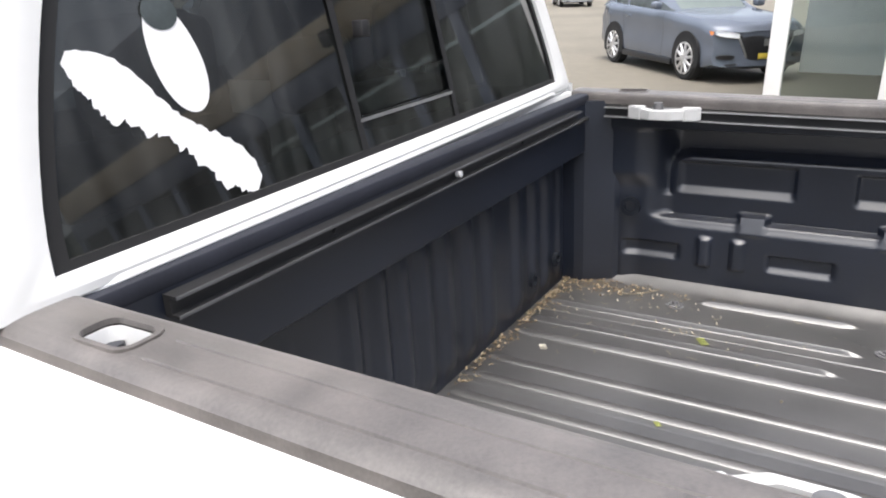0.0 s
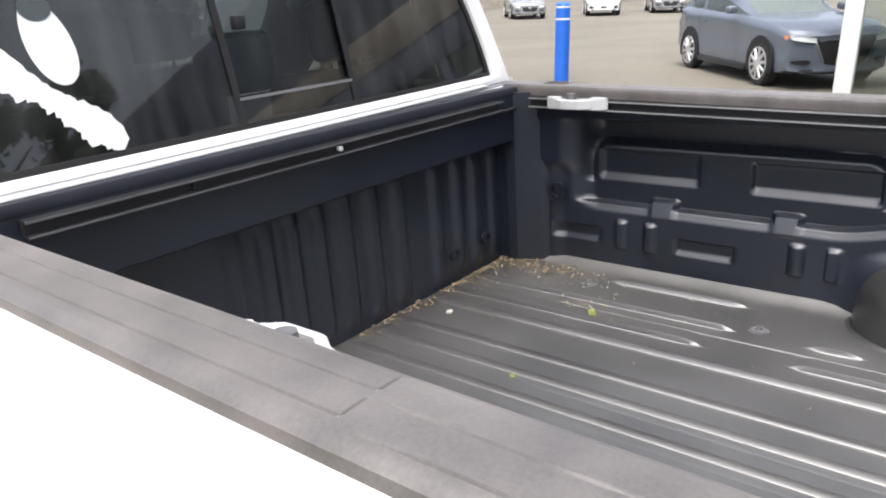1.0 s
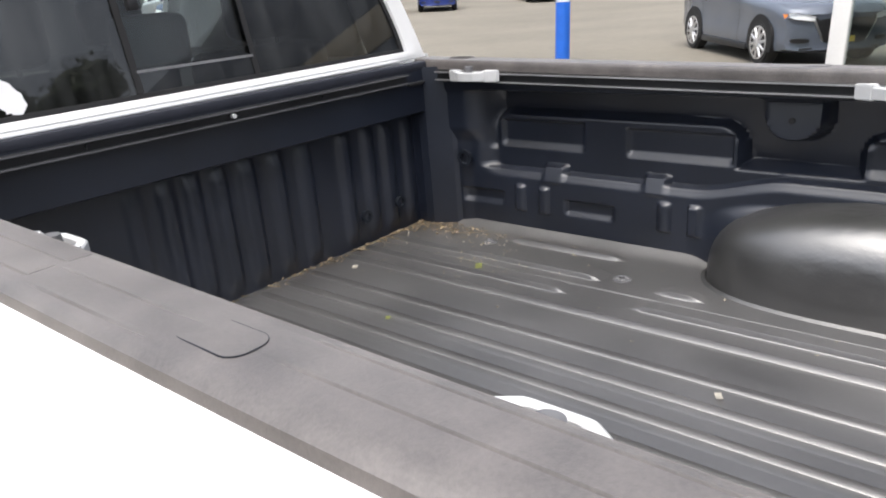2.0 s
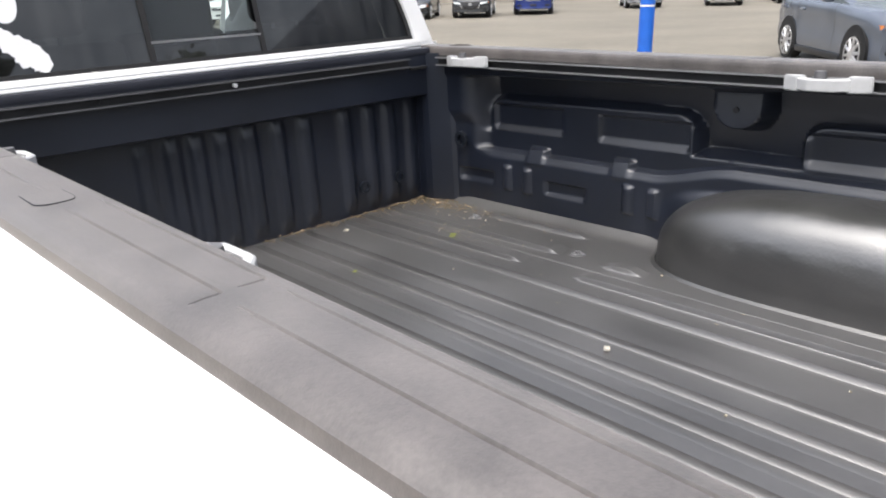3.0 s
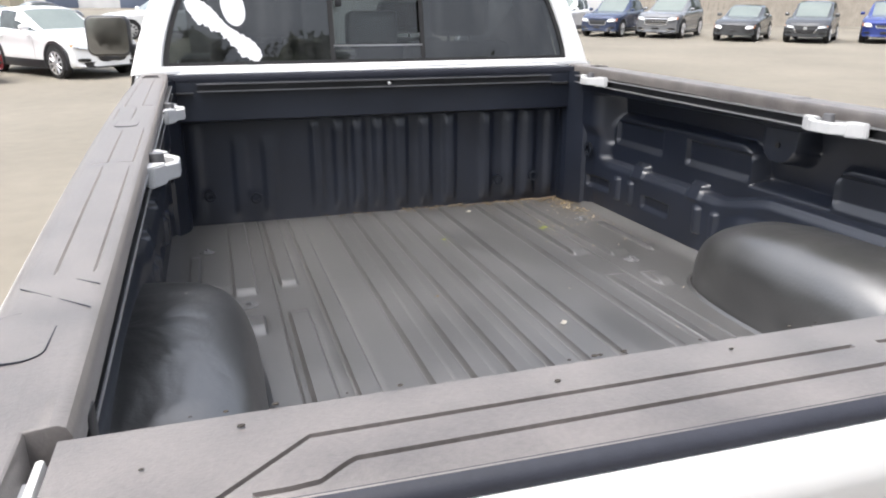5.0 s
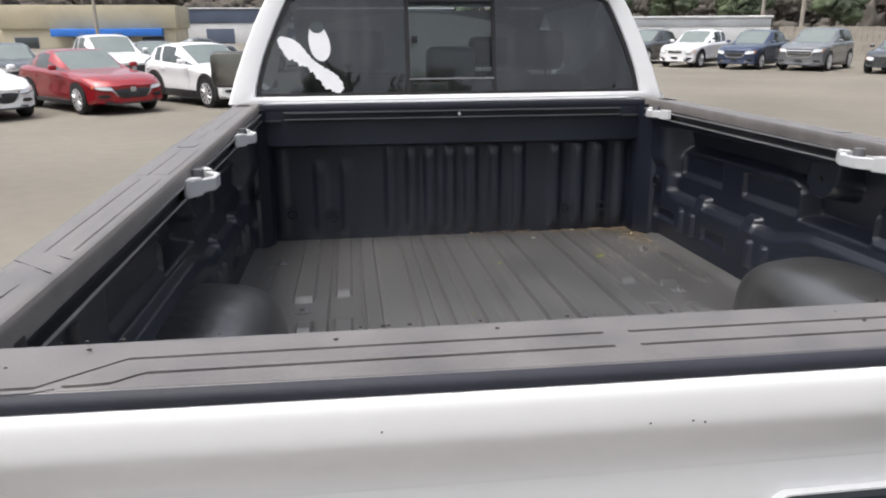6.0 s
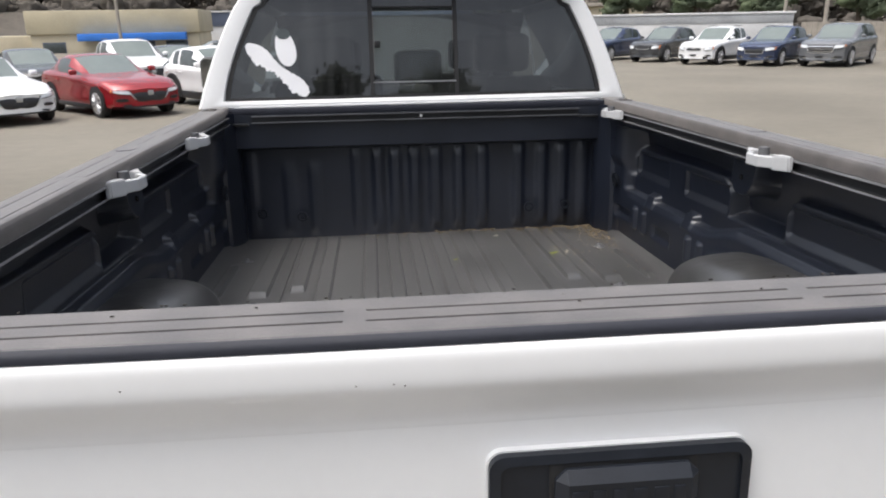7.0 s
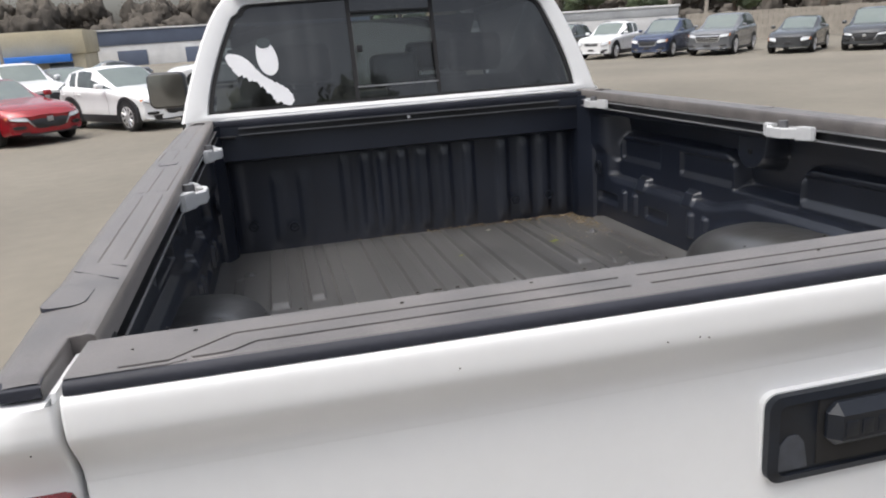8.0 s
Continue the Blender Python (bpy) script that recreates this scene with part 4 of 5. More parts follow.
def car(shape, paint, label, m, group, trim=False, face="winged"):
    L, W, H, nose, bonnet, belt, ws0, ws1, rr, rw, wr, wb = CAR_SHAPES[shape]
    g0, gd, gw, l0, lh, kind = FACES[face]
    w2, fx = W / 2, L / 2
    ob = thing("car", label, "car", m, group)
    top = [(fx, nose - 0.1), (fx - 0.1, nose), (fx - 0.5, nose + (bonnet - nose) * 0.6), (ws0 + 0.15, bonnet), (ws0 - 0.25, belt), (rw + 0.3, belt + 0.07), (-fx + 0.12, belt + 0.02), (-fx, belt - 0.2)]

    def half_width(x):
        a = abs(x) / fx
        return w2 * (1 - 0.04 * a ** 4 - 0.04 * a ** 10)

    def bow(y, x):
        """How far the rounded front and rear stand back at y."""
        a = ease(0.66, 1.0, abs(x) / fx)
        return math.copysign(a * (0.10 * abs(y / w2) ** 2 + 0.26 * abs(y / w2) ** 6), x)

    def arch(x):
        return max(band(x, s * wb / 2 + 0.04 - wr * 1.25, s * wb / 2 + 0.04 + wr * 1.25, 0.2) for s in (1, -1))

    SECTION = ((0.0, 0.0), (0.84, 0.0), (0.945, 0.03), (0.985, 0.16), (0.98, 0.36), (0.965, 0.52), (0.982, 0.7), (1.0, 0.82), (0.992, 0.9), (0.955, 0.965), (0.88, 1.0))

    def body_point(x, j):
        w, t = half_width(x), curve(top, x)
        low = 0.23 + 0.06 * ease(0.85, 1.0, x / fx) + 0.14 * ease(0.85, 1.0, -x / fx)
        j = int(j)
        if j < len(SECTION):
            y, v = SECTION[j]
            z = low + (t - low) * v
            y += 0.018 * arch(x) * band(v, 0.3, 0.85, 0.3)
        else:
            y, lift = ((0.66, 0.022), (0.4, 0.034), (0.2, 0.03), (0.0, 0.03))[j - len(SECTION)]
            z = t + lift * ease(0, 0.3, fx - abs(x))
        return x - bow(y * w, x), y * w, z

    def on_face(y0, y1, z0, z1, proud, taper=0.0, round_to=0.0, tilt=0.0):
        """A patch on the rounded front between y0 and y1; taper narrows its foot, round_to rounds its ends, tilt lifts its outer end."""
        def f(u, v):
            half, mid = (y1 - y0) / 2, (y0 + y1) / 2
            half *= 1 - taper * (1 - v)
            end = abs(2 * u - 1)
            rise = (z1 - z0) * (v - 0.5) * (1 - round_to * end ** 4)
            y = mid + half * (2 * u - 1)
            lean = 0.05 * ease(nose - 0.25, nose, (z0 + z1) / 2 + rise) + 0.03 * (1 - ease(0.3, 0.5, (z0 + z1) / 2 + rise))
            out = u if mid > 0 else 1 - u
            return (fx - bow(y, fx) + proud - lean, y, (z0 + z1) / 2 + rise + tilt * (out if tilt else 0))
        bm = sheet(steps(0, 1, 0.0625), steps(0, 1, 0.2), f)
        ext = bmesh.ops.extrude_face_region(bm, geom=bm.faces[:])
        bmesh.ops.translate(bm, verts=[v for v in ext["geom"] if isinstance(v, bmesh.types.BMVert)], vec=(-0.06, 0, 0))
        return bm

    xs = merged(steps(-fx, fx, 0.13), [fx - 0.03, fx - 0.06, fx - 0.1, fx - 0.2, -fx + 0.05, -fx + 0.1])
    js = list(range(len(SECTION) + 4))
    bm = sheet(xs, js, body_point)
    sheet(xs, js, lambda x, j: (body_point(x, j)[0], -body_point(x, j)[1], body_point(x, j)[2]), bm=bm)
    for end in (fx, -fx):
        edge = [body_point(end, j) for j in js]
        sheet([-1, -0.5, 0, 0.5, 1], js, lambda u, j: (edge[int(j)][0] if abs(u) == 1 else end - bow(u * edge[int(j)][1], end), u * edge[int(j)][1], edge[int(j)][2]), bm=bm)
    bmesh.ops.remove_doubles(bm, verts=bm.verts[:], dist=0.002)
    part("body", bm, paint, ob)

    roof = [(ws0, bonnet - 0.03), (ws1, H - 0.05), (ws1 - 0.45, H), (rr + 0.5, H - 0.025), (rr, H - 0.09), (rw, belt + 0.03)]

    def cabin_point(x, j, grow=0.0):
        z1 = max(curve(roof, x), belt - 0.03)
        t = clamp((z1 - belt) / (H - belt))
        y, z = ((0.925, belt - 0.03), (0.87, belt + (z1 - belt) * 0.45), (0.78, z1 - 0.075 * t), (0.70, z1 - 0.018 * t), (0.4, z1 + 0.008), (0.0, z1 + 0.016))[int(j)]
        return x, y * w2 * (1 - 0.07 * (x / fx) ** 2) + grow, z + grow

    stations = merged([ws0, ws1 + 0.12, ws1, rr, rw, (rr + rw) / 2, ws1 - 0.75, ws1 - 0.85, rr + 0.12], steps(rw, ws0, 0.14))
    pillars = [(ws1 - 0.86, ws1 - 0.74), (rr - 0.16, rr + 0.13)]

    def is_paint(x, j):
        return j > 2 and rr - 0.02 < x < ws1 + 0.02 or 1 < j < 3 and (x < rr + 0.15 or x > ws1 - 0.05) or 2 < j < 3 or 0 < j < 2 and any(a < x < b for a, b in pillars)

    def which(x, j):
        return "roof" if is_paint(x, j) else "windshield" if x > ws1 + 0.01 and j > 1 else "window"

    for name, mat, grow in (("window", "carglass", 0.0), ("windshield", "screen", 0.0), ("roof", paint, 0.003)):
        bm = bmesh.new()
        for s in (1, -1):
            sheet(stations, list(range(6)), lambda x, j: (lambda p: (p[0], s * p[1], p[2]))(cabin_point(x, j, grow)), lambda x, j: which(x, j) != name, bm)
        bmesh.ops.remove_doubles(bm, verts=bm.verts[:], dist=0.002)
        part(name, bm, mat, ob)

    # wheels in dark arches
    for x in (wb / 2 + 0.04, -wb / 2 + 0.04):
        for s in (1, -1):
            y = s * (half_width(x) - 0.004)
            curve_at = steps(radians(-22), radians(202), 0.15)
            ring_in = [(x + wr * 1.15 * math.cos(a), wr + 0.03 + wr * 1.15 * math.sin(a)) for a in curve_at]
            part("wheel_arch", prism([(p, y - s * 0.22, q) for p, q in ring_in], (0, s * 0.23, 0)), "gap", ob, smooth=False)
            if trim:
                ring_out = [(x + wr * 1.33 * math.cos(a), wr + 0.03 + wr * 1.33 * math.sin(a)) for a in curve_at]
                part("arch_trim", prism([(p, y - s * 0.1, q) for p, q in ring_in + ring_out[::-1]], (0, s * 0.118, 0)), "black", ob, "black wheel-arch trim", smooth=False)
            bm = bmesh.new()
            rod((x, y - s * 0.2, wr), (x, y + s * 0.014, wr), wr, seg=32, bm=bm)
            bmesh.ops.bevel(bm, geom=[e for e in bm.edges if e.calc_face_angle(0) > 1], offset=0.03, segments=2, affect="EDGES")
            wheel = part("wheel", bm, "rubber", ob)
            part("rim_back", rod((x, y, wr), (x, y + s * 0.0155, wr), wr * 0.69, seg=28), "gap", wheel, smooth=False)
            bm = rod((x, y, wr), (x, y + s * 0.03, wr), wr * 0.14, seg=16)
            for k in range(10):
                a = radians(36 * k + 10)
                c, d = math.cos(a), math.sin(a)
                rod((x, y + s * 0.02, wr), (x + wr * 0.68 * c, y + s * 0.017, wr + wr * 0.68 * d), 0.032, 0.022, 6, bm)
            o = [(wr * 0.74 * math.cos(a), wr * 0.74 * math.sin(a)) for a in steps(0, 2 * math.pi * 27 / 28, 2 * math.pi / 28)]
            hoop = ring(o, [(p * 0.9, q * 0.9) for p, q in o], 0, 0.012)
            hoop.transform(Matrix(((1, 0, 0, x), (0, 0, s, y + s * 0.012), (0, 1, 0, wr), (0, 0, 0, 1))))
            extra = bpy.data.meshes.new("hoop")
            hoop.to_mesh(extra)
            hoop.free()
            bm.from_mesh(extra)
            bpy.data.meshes.remove(extra)
            part("rim", bm, "alloy", wheel)
    # face: grille, lamps, intakes, plate, mirrors
    g1 = nose - gd
    narrow = 0.34 if kind == "winged" else 0.15
    part("grille_surround", on_face(-W * (gw + 0.018), W * (gw + 0.018), g0 - 0.035, g1 + 0.008, 0.006, narrow, 0.2), "steel", ob, "bright grille surround")
    part("grille", on_face(-W * gw, W * gw, g0, g1, 0.014, narrow, 0.15), "black", ob)
    if kind == "barred":
        for k in range(3):
            z = g0 + (g1 - g0) * (0.16 + 0.34 * k)
            part("grille_bar", on_face(-W * gw * 0.94, W * gw * 0.94, z - 0.014, z + 0.014, 0.024), "chrome", ob, "bright grille bar")
    if kind in ("barred", "split"):
        part("bumper_strip", on_face(-W * 0.36, W * 0.36, 0.36, 0.395, 0.012, 0.1, 0.3), "chrome", ob, "bright bumper strip")
    if kind == "winged":
        part("badge", block(fx + 0.004, fx + 0.02, -0.07, 0.07, (g0 + g1) / 2 + 0.01, (g0 + g1) / 2 + 0.12, 0.012), "steel", ob)
    part("intake", on_face(-W * 0.36, W * 0.36, 0.25, 0.335 if not trim else 0.4, 0.01, 0.06, 0.35), "black", ob)
    part("number_plate", block(fx + 0.004, fx + 0.018, -0.15, 0.15, 0.4, 0.49, 0.004), "plate" if paint == "grey_blue" else "black", ob)
    for s in (1, -1):
        ends = sorted((s * W * l0, s * W * 0.44))
        z = nose - 0.1 - lh
        lamp = part("headlight", on_face(*ends, z, z + lh, 0.008, 0.0, 0.5, 0.05), "lamp", ob)
        part("lamp_housing", on_face(ends[0] - 0.012, ends[1] + 0.012, z - 0.016, z + lh + 0.012, 0.003, 0.0, 0.5, 0.05), "black", lamp)
        ends = sorted((s * W * 0.432, s * W * 0.462))
        part("turn_lamp", on_face(*ends, z + 0.055, z + lh + 0.03, 0.012), "amber", lamp)
        ends = sorted((s * W * 0.29, s * W * 0.42))
        part("bumper_vent", on_face(*ends, 0.4, 0.47, 0.006, 0.0, 0.6), "black", ob)
        part("door_mirror", block(ws0 - 0.36, ws0 - 0.2, s * (w2 + 0.01), s * (w2 + 0.19), belt + 0.01, belt + 0.14, 0.045, seg=3), paint, ob)
        part("sill", block(-wb / 2 + wr * 1.2, wb / 2 - wr * 1.2, s * (w2 - 0.08), s * (w2 - 0.002), 0.2, 0.4 if trim else 0.31, 0.02), "black", ob)
        for x in (ws0 - 0.2, ws1 - 0.8, ws1 - 1.6):
            part("door_seam", sheet([x - 0.005, x + 0.005], list(range(2, 11)), lambda a, j: (lambda p: (p[0], s * (p[1] + 0.002), p[2]))(body_point(a, j))), "gap", ob, smooth=False)
        for x in (ws1 - 0.6, ws1 - 1.42):
            part("door_handle", block(x - 0.1, x + 0.1, s * (w2 - 0.03), s * (w2 + 0.016), belt - 0.17, belt - 0.13, 0.01), paint, ob)
        if shape in ("suv", "big_suv"):
            part("roof_bar", rod((ws1 - 0.4, s * w2 * 0.66, H + 0.03), (rr + 0.25, s * w2 * 0.66, H + 0.02), 0.014, seg=8), "black", ob)
    return ob


PAINTS = dict(grey_blue=(0.13, 0.15, 0.19), car_white=(0.75, 0.75, 0.75), car_red=(0.27, 0.006, 0.012), graphite=(0.055, 0.058, 0.062), navy=(0.035, 0.05, 0.1), silver=(0.3, 0.31, 0.33), car_black=(0.015, 0.016, 0.018), mid_grey=(0.16, 0.165, 0.175), royal=(0.02, 0.04, 0.2))
for name, color in PAINTS.items():
    M[name] = material(name, color, 0.25, coat=0.6, vary=0.04, scale=2, metal=0.25 if name not in ("car_white",) else 0.0)


def at(x, y, toward):
    """Pose of a car whose front points along the heading (degrees from +x, anticlockwise)."""
    return pose(x, y, lot_z(y), 0, 0, toward)


def by_front(shape, x, y, heading):
    """Pose that puts the middle of the front axle at (x, y)."""
    reach = CAR_SHAPES[shape][11] / 2 + 0.04
    return at(x - reach * math.cos(radians(heading)), y - reach * math.sin(radians(heading)), heading)


ROW = "cars in the far row"
for shape, paint, label, x, y, heading, trim in (
    ("suv", "navy", "dark blue small crossover in the far row of the lot", 11.86, 36.08, -140, False),
    ("suv", "graphite", "dark grey small crossover parked beside a white one", 13.98, 33.74, -140, False),
    ("suv", "car_white", "white older crossover with dark lower trim", 15.32, 30.73, -140, True),
    ("suv", "navy", "dark blue crossover with bright front trim", 17.17, 28.72, -140, False),
    ("big_suv", "mid_grey", "grey large crossover with a bright barred front", 19.34, 27.27, -140, False),
    ("hatch", "graphite", "dark grey hatchback in the far row", 21.35, 24.59, -140, False),
    ("van", "graphite", "grey people carrier in the far row", 23.69, 23.03, -140, False),
    ("suv", "royal", "blue crossover in the far row", 26.71, 21.91, -140, False),
    ("sedan", "silver", "silver saloon in the far row of the lot", 33.07, 20.01, -140, False),
    ("hatch", "car_white", "white hatchback with dark angular front vents", 36.19, 17.22, -150, False),
    ("sedan", "silver", "silver grey saloon beside a white hatchback", 39.09, 14.77, -150, False),
):
    front = {"navy": "split", "mid_grey": "barred", "car_white": "small"}.get(paint, "winged" if shape in ("van", "sedan") else "small")
    car(shape, paint, label, by_front(shape, x, y, heading), ROW, trim, front)
NEAR = "cars in the near row"
for shape, paint, label, x, y, heading, trim in (
    ("hatch", "car_white", "white hatchback facing the truck, first of the near row", -8.45, 14.32, -47, False),
    ("sedan", "car_red", "bright red saloon with a dark grille", -6.05, 15.55, -48, False),
    ("crossover", "car_white", "white small crossover with black wheel-arch trim", -3.31, 16.55, -50, True),
    ("hatch", "car_black", "black hatchback behind the near row", -10.6, 21.5, -57, False),
    ("suv", "car_white", "white crossover behind a red saloon", -7.9, 23.2, -57, False),
    ("sedan", "graphite", "dark grey saloon behind the near row", -6.55, 24.03, -57, False),
    ("suv", "car_white", "white crossover further back on the lot", -3.87, 31.06, 200, False),
    ("sedan", "graphite", "dark saloon far back on the lot", -9.45, 33.85, 200, False),
    ("van", "car_white", "white van-like car far back on the lot", 0.59, 29.95, 200, False),
):
    car(shape, paint, label, by_front(shape, x, y, heading), NEAR, trim)
car("suv", "grey_blue", "blue-grey crossover with bright alloy wheels", by_front("suv", 12.24, 1.59, -136), "cars by the showroom")

# ---- bollard ----
bollard = thing("bollard", "tall blue plastic-sleeved bollard with two pale bands", "bollard", pose(10.45, 5.26, 0))
bm = rod((0, 0, 0), (0, 0, 1.34), 0.127, seg=32)
bmesh.ops.create_uvsphere(bm, u_segments=32, v_segments=10, radius=0.127, matrix=Matrix.Translation((0, 0, 1.34)) @ Matrix.Diagonal((1, 1, 0.45, 1)))
part("sleeve", bm, "blue", bollard)
for z in (1.1, 1.3):
    part("reflective_band", rod((0, 0, z), (0, 0, z + 0.03), 0.1285, seg=32), "car_white", bollard)

# ---- showroom corner: white mullions and glass ----
showroom = thing("showroom", "glazed showroom with white corner mullions and a dark upper wall", "building", pose(9.1, 0.62, 0, 0, 0, -90))
for k in range(13):
    x = 1.3 * k
    part("mullion", block(x - 0.0, x + 0.2, -0.09, 0.09, 0, 3.4, 0.012), "car_white" if k < 3 else "slate", showroom)
    if k < 12:
        part("glass_pane", block(x + 0.2, x + 1.3, -0.01, 0.01, 0.14, 3.25), "clear", showroom, smooth=False).visible_shadow = False
part("base_rail", block(0, 15.8, -0.08, 0.08, 0.0, 0.14, 0.01), "car_white", showroom)
part("top_rail", block(0, 15.8, -0.1, 0.08, 3.25, 3.75, 0.01), "slate", showroom)
part("fascia", block(0, 15.8, -0.14, 0.08, 3.75, 4.35, 0.03), "bronze", showroom, "bronze fascia band")
part("upper_wall", block(0, 15.8, -0.06, 0.1, 4.35, 6.2, 0.01), "slate", showroom, "dark upper wall")
part("inner_wall", block(-0.0, 15.8, 4.2, 4.3, 0, 3.4), "concrete", showroom)
part("end_wall", block(15.6, 15.8, 0.1, 4.2, 0, 6.2), "slate", showroom)
part("ceiling_slab", block(0, 15.8, 0.1, 4.3, 3.5, 3.6), "concrete", showroom)

# ---- block wall with fence behind the far row ----
wall = thing("block_wall", "long pale concrete block wall behind the parked cars", "wall", pose(12, 46, -0.2, 0, 0, -24), kind="structure")
part("wall_body", block(-12, 14.4, -0.2, 0.2, 0, 2.3, 0.03), "concrete", wall)
part("upper_course", block(-12, 14.4, -0.22, -0.17, 1.75, 2.3, 0.01), "weathered", wall, "grey weathered upper course")
part("wall_coping", block(-12.1, 14.5, -0.28, 0.28, 2.3, 2.42, 0.02), "concrete", wall)
fence = thing("slat_fence", "weathered brown board fence beyond the lot", "fence", pose(25.7, 40.1, -0.2, 0, 0, -34))
for k in range(80):
    x = k * 0.3
    part("board", block(x, x + 0.285, -0.015, 0.015, 0.1, 1.75 + 0.05 * rng.random(), 0.0), "pole", fence, smooth=False)
for z in (0.5, 1.4):
    part("fence_rail", block(0, 24, 0.015, 0.06, z, z + 0.1), "pole", fence, smooth=False)

# ---- buildings ----
tan_hall = thing("tan_building", "low tan building with a blue awning", "building", pose(-31.5, 70, -1.2, 0, 0, 4))
part("lower_wall", block(0, 15, 0, 9, 0, 2.7, 0.03), "cream", tan_hall)
part("fascia", block(-0.2, 15.2, -0.3, 9.2, 2.7, 4.8, 0.05), "tan", tan_hall, "tan sloped fascia")
part("awning", block(4.4, 14.0, -1.3, -0.3, 2.05, 2.72, 0.05), "awning", tan_hall, "long blue awning")
for x in (1.0, 6, 9, 12):
    win = part("shop_window", block(x, x + 1.9, -0.06, 0.02, 0.9, 1.9, 0.02), "carglass", tan_hall)
    part("window_frame", block(x - 0.06, x + 1.96, -0.03, 0.01, 0.82, 1.98, 0.01), "slate", win)
part("annex", block(-12, -0.3, 1, 9, 0, 2.6, 0.03), "cream", tan_hall, "cream low annex")
slate_hall = thing("warehouse", "low blue-grey warehouse with a pale ground floor", "building", pose(-14, 84, -1.2, 0, 0, 3))
part("upper_wall", block(-4, 26, 0, 10, 3.2, 4.7, 0.05), "slate", slate_hall)
part("lower_wall", block(-4, 26, 0.1, 10, 0, 3.2, 0.05), "concrete", slate_hall)
part("roof_edge", block(-4.2, 26.2, -0.2, 10.2, 4.7, 4.85, 0.03), "concrete", slate_hall)
for x in (-2, 5, 12, 19):
    part("loading_door", block(x, x + 3.0, 0.0, 0.12, 0, 2.6, 0.02), "slate", slate_hall)
far_shed = thing("far_shed", "distant cream shed beyond the block wall", "building", pose(22, 80, -0.2, 0, 0, -20))
part("shed_wall", block(-8, 8, 0, 6, 0, 3.6, 0.05), "cream", far_shed)
part("shed_roof", block(-8.5, 8.5, -0.5, 6.5, 3.6, 4.0, 0.05), "pole", far_shed)

# ---- poles ----
for x, y, h, r, label in ((-12.8, 36.5, 9, 0.09, "grey street lamp post behind the near row"), (26.5, 43.5, 8, 0.12, "pale utility pole beside the block wall"), (29.5, 43.8, 9, 0.14, "brown timber utility pole beyond the lot"), (16.0, 52.5, 8, 0.1, "thin pale pole behind the wall")):
    pole = thing("utility_pole", label, "pole", pose(x, y, lot_z(y)))
    part("shaft", rod((0, 0, 0), (0, 0, h), r, r * 0.7, 14), "pole", pole)
    part("cross_arm", block(-0.8, 0.8, -0.05, 0.05, h - 0.6, h - 0.48, 0.01), "pole", pole)


# ---- trees and wooded rise ----
def crown(bm, centre, size, count, card, source):
    for _ in range(count):
        while True:
            d = Vector((source.uniform(-1, 1), source.uniform(-1, 1), source.uniform(-1, 1)))
            if 0.25 < d.length < 1:
                break
        c = Vector(centre) + Vector((d.x * size[0], d.y * size[1], d.z * size[2]))
        q = Euler((source.uniform(0, 6.3), source.uniform(0, 6.3), source.uniform(0, 6.3))).to_matrix()
        k = card * source.uniform(0.5, 1.4)
        corners = [bm.verts.new(c + q @ Vector(p)) for p in ((-k, -0.5 * k, 0), (k, -0.4 * k, 0.1 * k), (0.8 * k, 0.5 * k, -0.1 * k), (-0.7 * k, 0.6 * k, 0.15 * k))]
        bm.faces.new(corners)


ball = bmesh.new()
bmesh.ops.create_icosphere(ball, subdivisions=3, radius=1)
BALL_POINTS = [v.co.copy() for v in ball.verts]
BALL_FACES = [[v.index for v in f.verts] for f in ball.faces]
ball.free()


def heart(bm, centre, size, source):
    """A ragged dense mass of twigs inside a crown."""
    turn = source.uniform(0, 50)
    made = []
    for p in BALL_POINTS:
        k = 0.75 + 0.4 * noise.noise(p * 1.7 + Vector((turn, 0, 0))) + 0.3 * noise.noise(p * 4.5 + Vector((0, turn, 0))) + 0.3 * noise.noise(p * 9 + Vector((0, turn, 0)))
        made.append(bm.verts.new(Vector(centre) + Vector((p.x * size[0] * k, p.y * size[1] * k, p.z * size[2] * k))))
    for f in BALL_FACES:
        bm.faces.new([made[i] for i in f])


def tree(label, x, y, h, mat, source):
    ob = thing("tree", label, "tree", pose(x, y, lot_z(y)), "trees beyond the lot")
    bm = rod((0, 0, 0), (0, 0, h * 0.75), h * 0.03, h * 0.01, 9)
    for k in range(7):
        a, z = source.uniform(0, 6.3), h * source.uniform(0.3, 0.7)
        rod((0, 0, z), (math.cos(a) * h * 0.2, math.sin(a) * h * 0.2, z + h * 0.15), h * 0.008, h * 0.003, 6, bm)
    part("trunk", bm, "bark", ob)
    bm = bmesh.new()
    for k in range(16):
        z = source.uniform(0.28, 0.95)
        reach = h * 0.24 * (1.08 - z) ** 0.7
        a = source.uniform(0, 6.3)
        spot = (math.cos(a) * reach * 0.7, math.sin(a) * reach * 0.7, h * z)
        heart(bm, spot, (h * 0.12, h * 0.12, h * 0.085), source)
        crown(bm, spot, (h * 0.13, h * 0.13, h * 0.09), 200, h * 0.008, source)
    part("crown", bm, mat, ob, crisp=False)


